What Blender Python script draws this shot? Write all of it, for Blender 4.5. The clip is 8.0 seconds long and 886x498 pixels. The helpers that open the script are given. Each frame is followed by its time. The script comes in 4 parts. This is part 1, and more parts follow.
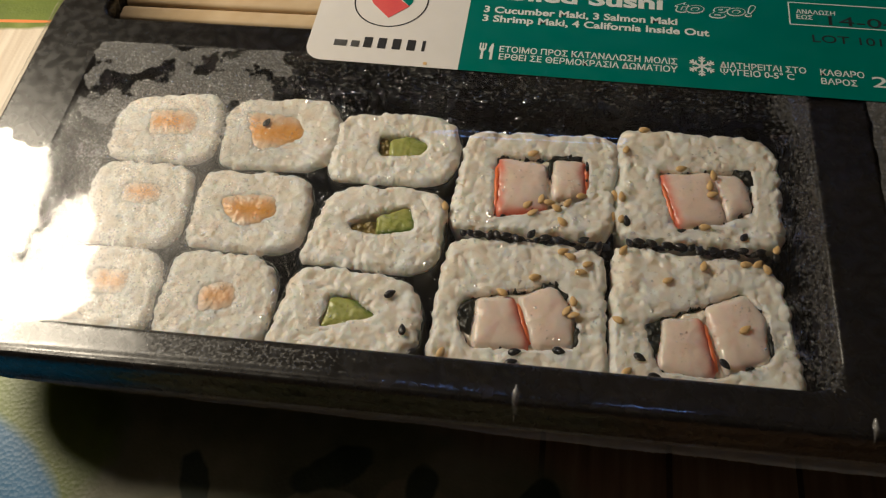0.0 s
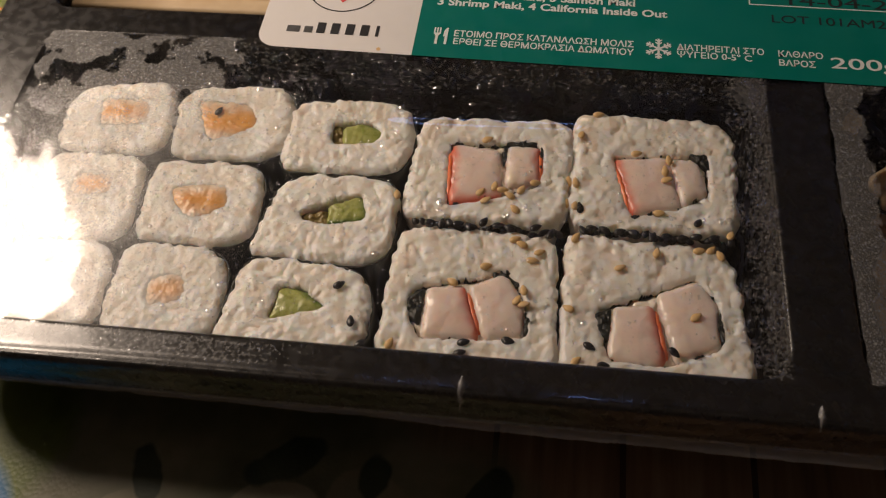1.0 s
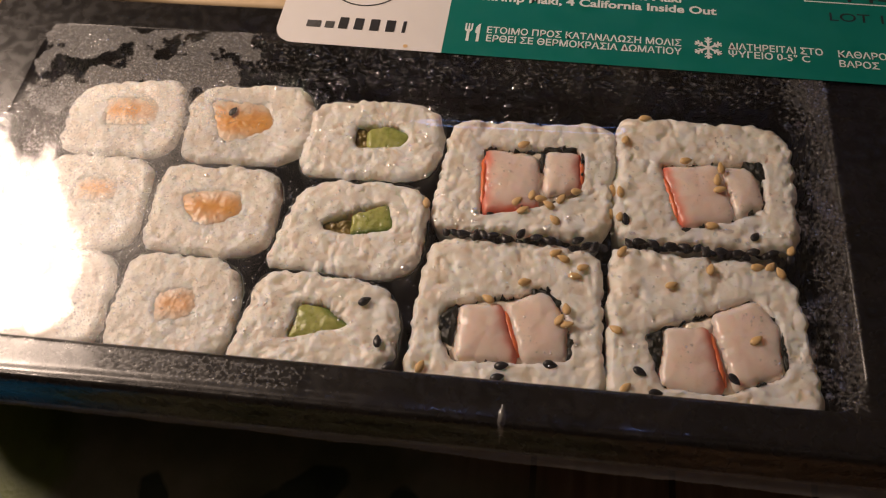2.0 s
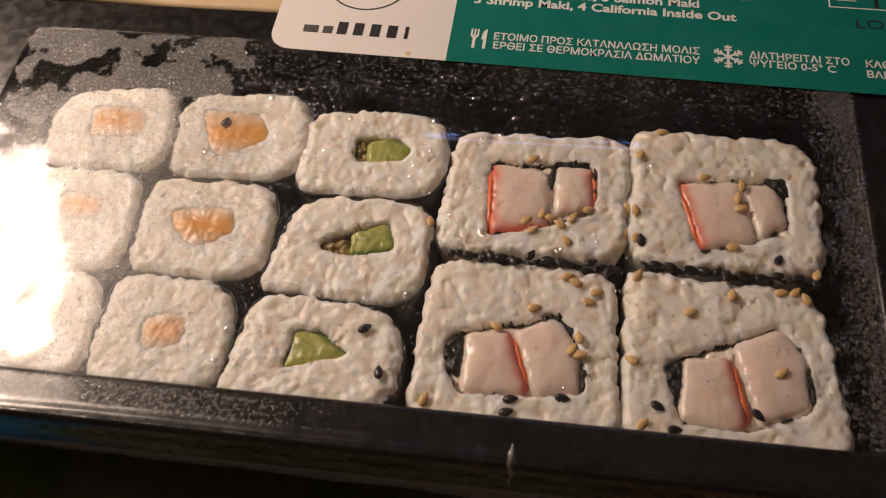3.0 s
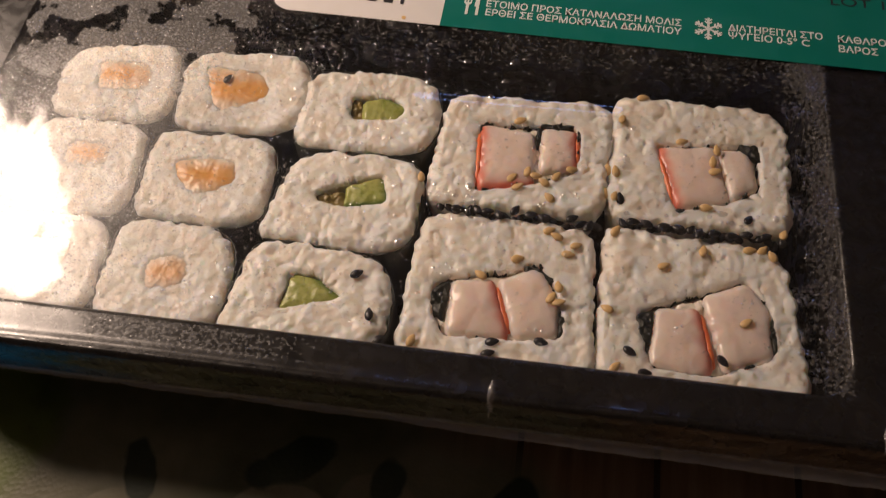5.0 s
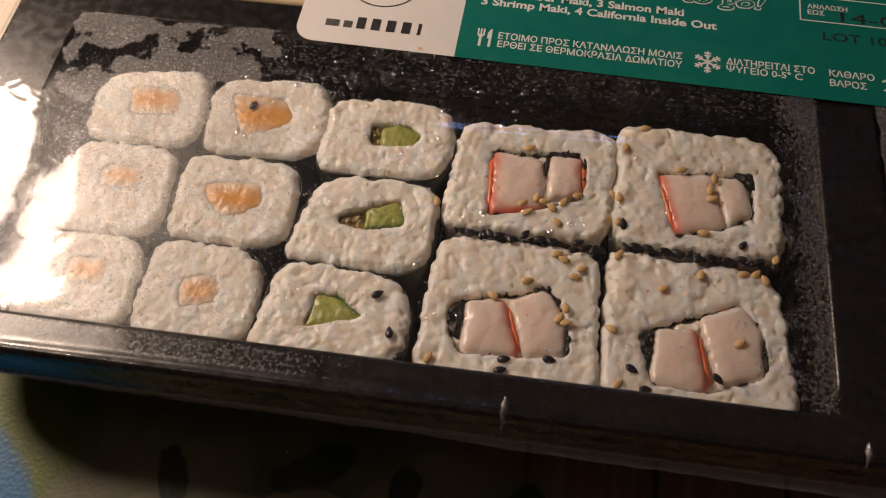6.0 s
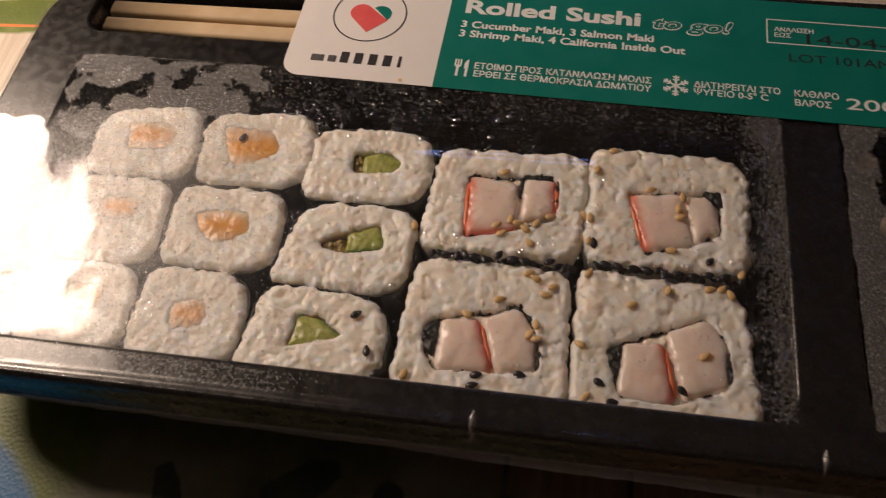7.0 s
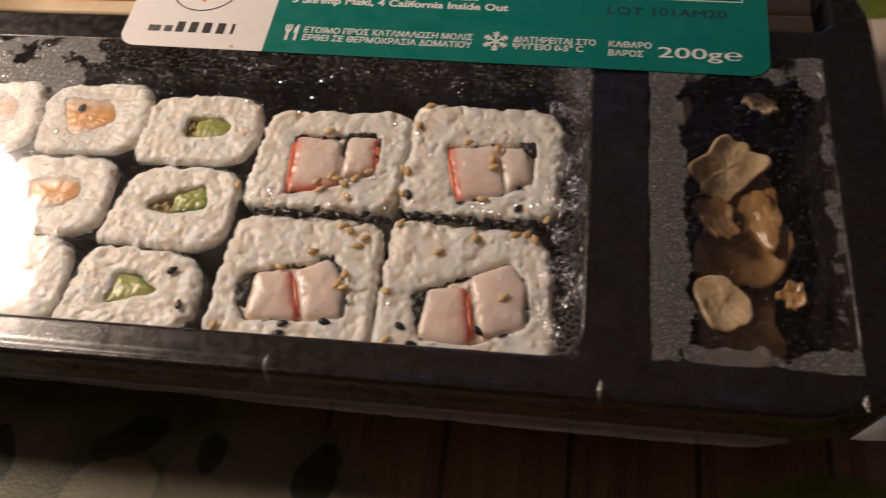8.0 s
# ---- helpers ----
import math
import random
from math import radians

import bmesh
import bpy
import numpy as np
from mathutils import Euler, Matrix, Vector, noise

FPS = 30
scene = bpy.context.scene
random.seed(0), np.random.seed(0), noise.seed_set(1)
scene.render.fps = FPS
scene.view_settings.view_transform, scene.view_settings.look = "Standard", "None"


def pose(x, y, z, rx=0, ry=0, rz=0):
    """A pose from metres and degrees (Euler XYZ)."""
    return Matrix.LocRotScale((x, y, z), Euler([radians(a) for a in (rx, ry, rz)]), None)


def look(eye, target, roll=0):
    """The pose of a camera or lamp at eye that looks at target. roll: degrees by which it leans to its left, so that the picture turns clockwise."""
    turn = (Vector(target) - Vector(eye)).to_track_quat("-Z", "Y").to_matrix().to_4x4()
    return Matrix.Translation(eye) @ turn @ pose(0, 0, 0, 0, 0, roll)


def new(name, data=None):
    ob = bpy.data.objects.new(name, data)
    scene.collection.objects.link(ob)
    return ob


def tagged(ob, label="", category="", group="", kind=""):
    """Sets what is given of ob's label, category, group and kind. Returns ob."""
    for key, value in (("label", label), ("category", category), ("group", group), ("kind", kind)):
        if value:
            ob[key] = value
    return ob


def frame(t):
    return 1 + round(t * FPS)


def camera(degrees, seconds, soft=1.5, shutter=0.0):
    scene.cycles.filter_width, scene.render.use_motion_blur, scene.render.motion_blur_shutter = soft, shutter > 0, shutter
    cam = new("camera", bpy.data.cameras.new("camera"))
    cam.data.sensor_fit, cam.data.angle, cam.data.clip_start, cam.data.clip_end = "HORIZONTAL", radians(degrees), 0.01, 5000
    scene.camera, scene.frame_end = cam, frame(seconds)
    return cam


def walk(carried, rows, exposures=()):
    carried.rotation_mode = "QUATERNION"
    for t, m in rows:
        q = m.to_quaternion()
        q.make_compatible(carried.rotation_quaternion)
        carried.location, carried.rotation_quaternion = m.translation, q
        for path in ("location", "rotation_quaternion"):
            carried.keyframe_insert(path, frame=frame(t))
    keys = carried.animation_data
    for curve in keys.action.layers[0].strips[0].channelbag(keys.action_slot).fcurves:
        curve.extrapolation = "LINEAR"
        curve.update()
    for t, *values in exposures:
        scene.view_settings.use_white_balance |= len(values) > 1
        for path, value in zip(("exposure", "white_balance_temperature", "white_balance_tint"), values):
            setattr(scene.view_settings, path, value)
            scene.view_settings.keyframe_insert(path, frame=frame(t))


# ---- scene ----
cam = camera(54.6, 8.0, soft=1.1, shutter=0.4)
PATH = [
    (0, (0.02026, -0.10287, 0.18282), (0.01618, -0.08230, 0.15050), -4.9),
    (0.5, (0.02533, -0.10321, 0.18374), (0.02117, -0.08311, 0.15113), -5.5),
    (1, (0.02980, -0.09880, 0.18199), (0.02575, -0.07908, 0.14915), -5.9),
    (1.5, (0.02307, -0.09308, 0.17403), (0.01895, -0.07300, 0.14143), -5.7),
    (2.8, (0.02109, -0.08573, 0.16905), (0.01716, -0.06620, 0.13609), -5.0),
    (3, (0.01932, -0.08162, 0.16687), (0.01541, -0.06213, 0.13388), -5.1),
    (3.5, (0.02115, -0.07739, 0.16267), (0.01741, -0.05811, 0.12954), -4.6),
    (4, (0.01670, -0.08234, 0.16107), (0.01302, -0.06327, 0.12781), -3.5),
    (4.5, (0.01878, -0.08696, 0.16323), (0.01523, -0.06810, 0.12983), -3.0),
    (5, (0.02121, -0.09108, 0.17114), (0.01774, -0.07207, 0.13781), -2.8),
    (5.2, (0.01866, -0.08975, 0.17378), (0.01535, -0.07038, 0.14066), -1.7),
    (6.3, (0.01795, -0.09258, 0.18474), (0.01468, -0.07409, 0.15111), -2.2),
    (6.5, (0.02196, -0.09301, 0.18416), (0.01789, -0.07419, 0.15081), -4.3),
    (7, (0.03014, -0.09461, 0.18890), (0.02529, -0.07513, 0.15603), -6.6),
    (7.5, (0.04755, -0.10229, 0.18515), (0.04272, -0.08280, 0.15227), -7.9),
    (8, (0.07032, -0.10027, 0.18455), (0.06520, -0.08076, 0.15175), -9.1),
]

walk(cam, [(t, look(eye, target, roll)) for t, eye, target, roll in PATH],
     [(0.0, -0.03, 6020, -6), (0.5, -0.1, 6050, -1), (1.0, -0.1, 6300, 6), (1.5, -0.03, 6500, 11), (3.0, 0.06, 6550, 12), (4.5, 0.06, 6550, 12), (6.5, -0.15, 6500, 11), (7.0, -0.18, 6500, 11), (8.0, 0.3, 6250, 9)])

# ---- world and light ----
world = bpy.data.worlds.new("world")
scene.world = world
world.use_nodes = True
world.node_tree.nodes["Background"].inputs[0].default_value = (0.9, 0.8, 0.7, 1)
world.node_tree.nodes["Background"].inputs[1].default_value = 0.02
# a small warm lamp close behind the tray, to its left
lamp_data = bpy.data.lights.new("table_lamp", "POINT")
lamp_data.shadow_soft_size, lamp_data.energy, lamp_data.color = 0.056, 5.45, (1.0, 0.765, 0.60)
lamp = new("table_lamp", lamp_data)
lamp.location = (-0.264, 0.110, 0.257)

# ---- small helpers ----
MM = 0.001
rng = np.random.default_rng(7)


def mesh_from(name, verts, faces, smooth=True):
    me = bpy.data.meshes.new(name)
    me.from_pydata([tuple(map(float, v)) for v in verts], [], [tuple(map(int, q)) for q in faces])
    me.update()
    if smooth:
        me.polygons.foreach_set("use_smooth", [True] * len(me.polygons))
    return me


def part(name, me, material, parent=None, label=""):
    if isinstance(me, bmesh.types.BMesh):
        bm, me = me, bpy.data.meshes.new(name)
        bm.to_mesh(me)
        bm.free()
        me.polygons.foreach_set("use_smooth", [True] * len(me.polygons))
    if material is not None and not me.materials:
        me.materials.append(material)
    ob = new(name, me)
    if parent is not None:
        ob.parent = parent
    if label:
        tagged(ob, label)
    return ob


def thing(name, label, category, group="", at=(0, 0, 0), kind=""):
    ob = new(name)
    ob.empty_display_size = 0.005
    ob.location = at
    return tagged(ob, label, category, group, kind)


def ring_faces(rows, n, closed=True):
    """Quads that join rows of n points each."""
    out = []
    for j in range(rows - 1):
        for i in range(n if closed else n - 1):
            k = (i + 1) % n
            out.append((j * n + i, (j + 1) * n + i, (j + 1) * n + k, j * n + k))
    return out


def super_outline(a, b, n=4.0, rot=0.0, skew=0.0, wob=0.0, seed=0, count=220):
    """A rounded box as seen from above: half sizes a and b in millimetres, with a slightly uneven edge."""
    r0 = np.random.default_rng(seed + 100)
    t = np.linspace(0, 2 * np.pi, count, endpoint=False)
    c, s = np.cos(t), np.sin(t)
    rad = (np.abs(c) ** n + np.abs(s) ** n) ** (-1 / n)
    for k in range(2, 9):
        rad = rad * (1 + wob / k ** 0.6 * r0.normal() * np.cos(k * t + r0.uniform(0, 6.3)))
    if wob:
        rough = np.convolve(np.tile(r0.normal(size=count), 3), np.hanning(7) / 3.5, "same")[count:2 * count]
        rad = rad + rough * min(0.016, wob) * 6.0 / (a + b) * 1.6
    x, y = a * rad * c, b * rad * s
    x = x + skew * y
    q = radians(rot)
    return np.stack([x * math.cos(q) - y * math.sin(q), x * math.sin(q) + y * math.cos(q)], 1)


def grain_field(pts, seed, per=1.3, long=2.0, wide=0.85, high=0.7, flat=0.5):
    """Heights of a bed of rice grains at the given points, in millimetres."""
    r0 = np.random.default_rng(seed + 500)
    lo, hi = pts.min(0) - 2, pts.max(0) + 2
    n = int((hi - lo).prod() / per)
    c = lo + r0.random((n, 2)) * (hi - lo)
    ang, base = r0.uniform(0, np.pi, n), r0.uniform(-flat, flat * 0.6, n)
    ln, wd = long * r0.uniform(0.8, 1.15, n), wide * r0.uniform(0.85, 1.2, n)
    best = np.full(len(pts), math.exp(-0.7 * 8))
    for i in range(n):
        d = pts - c[i]
        near = np.abs(d).max(1) < ln[i]
        if not near.any():
            continue
        d = d[near]
        u, v = d[:, 0] * math.cos(ang[i]) + d[:, 1] * math.sin(ang[i]), -d[:, 0] * math.sin(ang[i]) + d[:, 1] * math.cos(ang[i])
        q = np.clip(1 - (u / ln[i]) ** 2 - (v / wd[i]) ** 2, 0, 1)
        best[near] += np.where(q > 0, np.exp(8 * (base[i] + high * np.sqrt(q) - 0.25)), 0.0)
    return np.log(best) / 8 - 0.25


# ---- materials ----
def mat(name):
    m = bpy.data.materials.new(name)
    m.use_nodes = True
    nt = m.node_tree
    return m, nt, nt.nodes["Principled BSDF"]


def node(nt, kind, **values):
    nd = nt.nodes.new(kind)
    for key, value in values.items():
        if key.startswith("_"):
            nd.inputs[key[1:].replace("_", " ")].default_value = value
        elif key == "operation":
            nd.operation = value
        elif key == "data_type":
            nd.data_type = value
        elif key == "blend_type":
            nd.blend_type = value
        elif key == "feature":
            nd.feature = value
        elif key == "attribute_name":
            nd.attribute_name = value
    return nd


def noise_at(nt, scale, detail=3.0, rough=0.55):
    co = nt.nodes.new("ShaderNodeTexCoord")
    nz = node(nt, "ShaderNodeTexNoise", _Scale=scale, _Detail=detail, _Roughness=rough)
    nt.links.new(co.outputs["Object"], nz.inputs["Vector"])
    return nz.outputs["Fac"]


def ramp(nt, fac, stops):
    rp = nt.nodes.new("ShaderNodeValToRGB")
    els = rp.color_ramp.elements
    while len(els) < len(stops):
        els.new(0.5)
    for el, (pos, col) in zip(els, stops):
        el.position, el.color = pos, (*col, 1)
    nt.links.new(fac, rp.inputs["Fac"])
    return rp.outputs["Color"]


def grey(v):
    return (v, v, v)


def maths(nt, op, a, b=None, clamp=False):
    nd = nt.nodes.new("ShaderNodeMath")
    nd.operation, nd.use_clamp = op, clamp
    for i, v in enumerate((a, b)):
        if v is None:
            continue
        if isinstance(v, (int, float)):
            nd.inputs[i].default_value = v
        else:
            nt.links.new(v, nd.inputs[i])
    return nd.outputs[0]


def bump(nt, height, dist, strength=1.0):
    nd = node(nt, "ShaderNodeBump", _Strength=strength, _Distance=dist)
    nt.links.new(height, nd.inputs["Height"])
    return nd.outputs["Normal"]


def mixed(nt, fac, a, b):
    nd = nt.nodes.new("ShaderNodeMix")
    nd.data_type = "RGBA"
    for sock, v in ((nd.inputs["Factor"], fac), (nd.inputs["A"], a), (nd.inputs["B"], b)):
        if isinstance(v, (int, float)):
            sock.default_value = v
        elif isinstance(v, tuple):
            sock.default_value = (*v, 1)
        else:
            nt.links.new(v, sock)
    return nd.outputs["Result"]


def simple(name, low, high, scale, rough=0.5, bump_mm=0.0, bump_scale=None, sss=0.0, sss_mm=1.0, spec=0.5, detail=4.0, metal=0.0):
    """A surface whose colour wanders between two tones, with fine relief."""
    m, nt, bs = mat(name)
    f1, f2 = noise_at(nt, scale, detail), noise_at(nt, scale * 6.3, 2)
    f = maths(nt, "ADD", maths(nt, "MULTIPLY", f1, 0.7), maths(nt, "MULTIPLY", f2, 0.3))
    nt.links.new(ramp(nt, f, [(0.32, low), (0.68, high)]), bs.inputs["Base Color"])
    rr = ramp(nt, f2, [(0.3, grey(rough * 0.8)), (0.7, grey(min(1, rough * 1.25)))])
    nt.links.new(rr, bs.inputs["Roughness"])
    bs.inputs["Specular IOR Level"].default_value = spec
    bs.inputs["Metallic"].default_value = metal
    if bump_mm:
        nt.links.new(bump(nt, noise_at(nt, bump_scale or scale * 4, 4), bump_mm * MM), bs.inputs["Normal"])
    if sss:
        bs.inputs["Subsurface Weight"].default_value = sss
        bs.inputs["Subsurface Radius"].default_value = (1.0, 0.75, 0.55)
        bs.inputs["Subsurface Scale"].default_value = sss_mm * MM
    return m


def rice_material():
    """Cooked rice: milky grains with glassy, slightly darker ones between, and fine pits."""
    m, nt, bs = mat("rice")
    f1, f2 = noise_at(nt, 420, 3, 0.6), noise_at(nt, 110, 3)
    co = nt.nodes.new("ShaderNodeTexCoord")
    cell = node(nt, "ShaderNodeTexVoronoi", _Scale=430.0, _Randomness=1.0)
    nt.links.new(co.outputs["Object"], cell.inputs["Vector"])
    one = nt.nodes.new("ShaderNodeSeparateColor")
    nt.links.new(cell.outputs["Color"], one.inputs[0])
    tone = maths(nt, "ADD", maths(nt, "MULTIPLY", f1, 0.40), maths(nt, "ADD", maths(nt, "MULTIPLY", f2, 0.35), maths(nt, "MULTIPLY", one.outputs[0], 0.25)))
    nt.links.new(ramp(nt, tone, [(0.32, (0.84, 0.75, 0.64)), (0.46, (0.92, 0.86, 0.77)), (0.62, (0.97, 0.94, 0.88))]), bs.inputs["Base Color"])
    nt.links.new(ramp(nt, f1, [(0.35, grey(0.3)), (0.65, grey(0.58))]), bs.inputs["Roughness"])
    vo = node(nt, "ShaderNodeTexVoronoi", _Scale=620.0)
    vo.feature = "SMOOTH_F1"
    nt.links.new(co.outputs["Object"], vo.inputs["Vector"])
    h = maths(nt, "ADD", maths(nt, "MULTIPLY", vo.outputs["Distance"], -0.9), maths(nt, "MULTIPLY", noise_at(nt, 1500, 3), 0.45))
    nt.links.new(bump(nt, h, 0.6 * MM, 0.6), bs.inputs["Normal"])
    bs.inputs["Subsurface Weight"].default_value = 0.85
    bs.inputs["Subsurface Radius"].default_value = (1.0, 0.85, 0.7)
    bs.inputs["Subsurface Scale"].default_value = 2.6 * MM
    # a wet coat that glints on single grains
    bs.inputs["Coat Weight"].default_value = 0.12
    bs.inputs["Coat Roughness"].default_value = 0.2
    nt.links.new(bump(nt, noise_at(nt, 700, 3, 0.6), 0.5 * MM, 0.5), bs.inputs["Coat Normal"])
    return m


M_RICE = rice_material()
M_NORI = simple("nori", (0.006, 0.008, 0.006), (0.02, 0.022, 0.014), 500, 0.45, 0.15, 1800)
M_CRAB = simple("crab_stick_flesh", (0.90, 0.72, 0.63), (0.94, 0.79, 0.71), 60, 0.3, 0.03, 900, 0.8, 3.0)


def dyed(m, name, colour, most):
    """Lets another colour soak in where the mesh is marked."""
    nt = m.node_tree
    bs = nt.nodes["Principled BSDF"]
    was = bs.inputs["Base Color"].links[0].from_socket
    at = node(nt, "ShaderNodeAttribute", attribute_name=name)
    nt.links.new(mixed(nt, maths(nt, "MULTIPLY", at.outputs["Fac"], most, True), was, colour), bs.inputs["Base Color"])


dyed(M_CRAB, "dye", (0.80, 0.10, 0.03), 0.9)
M_CRABSKIN = simple("crab_stick_skin", (0.84, 0.13, 0.03), (0.90, 0.30, 0.12), 300, 0.3, 0.05, 900, 0.25, 0.6)
M_SALMON = simple("salmon", (0.91, 0.82, 0.70), (0.95, 0.90, 0.81), 250, 0.32, 0.15, 900, 0.6, 1.6)
M_SHRIMP = simple("shrimp", (0.91, 0.83, 0.72), (0.95, 0.90, 0.82), 330, 0.35, 0.25, 900, 0.35, 1.2)
dyed(M_SALMON, "core", (0.82, 0.38, 0.05), 1.0)
dyed(M_SHRIMP, "core", (0.82, 0.40, 0.10), 0.9)
M_CUCUMBER = simple("cucumber_flesh", (0.22, 0.28, 0.04), (0.56, 0.56, 0.20), 160, 0.3, 0.12, 800, 0.3, 1.0)
dyed(M_CUCUMBER, "rind", (0.03, 0.10, 0.01), 0.9)
M_OLIVE = simple("olive_filling", (0.10, 0.07, 0.02), (0.34, 0.26, 0.08), 260, 0.35, 0.2, 700, 0.3, 1.0)
M_MAYO = simple("creamy_sauce", (0.82, 0.73, 0.60), (0.88, 0.81, 0.70), 300, 0.25, 0.1, 700, 0.3, 1.0)
M_SESAME = simple("sesame", (0.66, 0.42, 0.16), (0.80, 0.58, 0.30), 500, 0.4, 0.05, 1500)
M_BLACKSES = simple("black_sesame", (0.008, 0.008, 0.01), (0.03, 0.028, 0.03), 500, 0.35, 0.08, 1800)
M_GINGER = simple("pickled_ginger", (0.26, 0.13, 0.04), (0.56, 0.34, 0.14), 70, 0.3, 0.15, 500, 0.4, 1.5)
M_GINGERPALE = simple("pale_ginger", (0.52, 0.36, 0.18), (0.76, 0.60, 0.38), 150, 0.3, 0.1, 500, 0.3, 1.5)
M_WOOD = simple("chopstick_wood", (0.60, 0.43, 0.24), (0.74, 0.58, 0.37), 60, 0.55, 0.04, 700)
M_WALL = simple("room_plaster", (0.62, 0.56, 0.48), (0.70, 0.64, 0.56), 3, 0.9, 0.5, 60)
M_FLOOR = simple("room_boards", (0.16, 0.10, 0.06), (0.26, 0.17, 0.10), 4, 0.5, 0.3, 80)
M_TABLE = simple("table_wood", (0.20, 0.12, 0.06), (0.32, 0.20, 0.11), 9, 0.5, 0.2, 150)
M_WHITE = simple("label_paper_white", (0.74, 0.72, 0.70), (0.80, 0.78, 0.76), 40, 0.42, 0.01, 900)
M_GREEN = simple("label_ink_green", (0.0, 0.150, 0.118), (0.004, 0.182, 0.140), 30, 0.40, 0.01, 900)
M_INKWHITE = simple("label_print_white", (0.70, 0.74, 0.72), (0.78, 0.80, 0.78), 600, 0.5)
M_INKBLACK = simple("label_print_black", (0.012, 0.012, 0.014), (0.03, 0.03, 0.03), 900, 0.5)
M_INKGREY = simple("label_print_grey", (0.05, 0.05, 0.05), (0.10, 0.10, 0.10), 900, 0.5)
M_INKRED = simple("label_print_red", (0.68, 0.07, 0.08), (0.76, 0.12, 0.11), 200, 0.5)


def plastic_black():
    m, nt, bs = mat("black_tray_plastic")
    f = noise_at(nt, 90, 5)
    nt.links.new(ramp(nt, f, [(0.3, (0.006, 0.006, 0.006)), (0.75, (0.016, 0.014, 0.013))]), bs.inputs["Base Color"])
    nt.links.new(ramp(nt, noise_at(nt, 400, 3), [(0.3, grey(0.20)), (0.7, grey(0.34))]), bs.inputs["Roughness"])
    nt.links.new(bump(nt, noise_at(nt, 1500, 2), 0.02 * MM), bs.inputs["Normal"])
    return m


def film_gloss(nt, least):
    """How much a thin film reflects: little when seen straight on, much at a grazing angle."""
    lw = node(nt, "ShaderNodeLayerWeight", _Blend=0.5)
    return maths(nt, "ADD", maths(nt, "MULTIPLY", maths(nt, "POWER", lw.outputs["Facing"], 5.0), 1 - least), least, True)


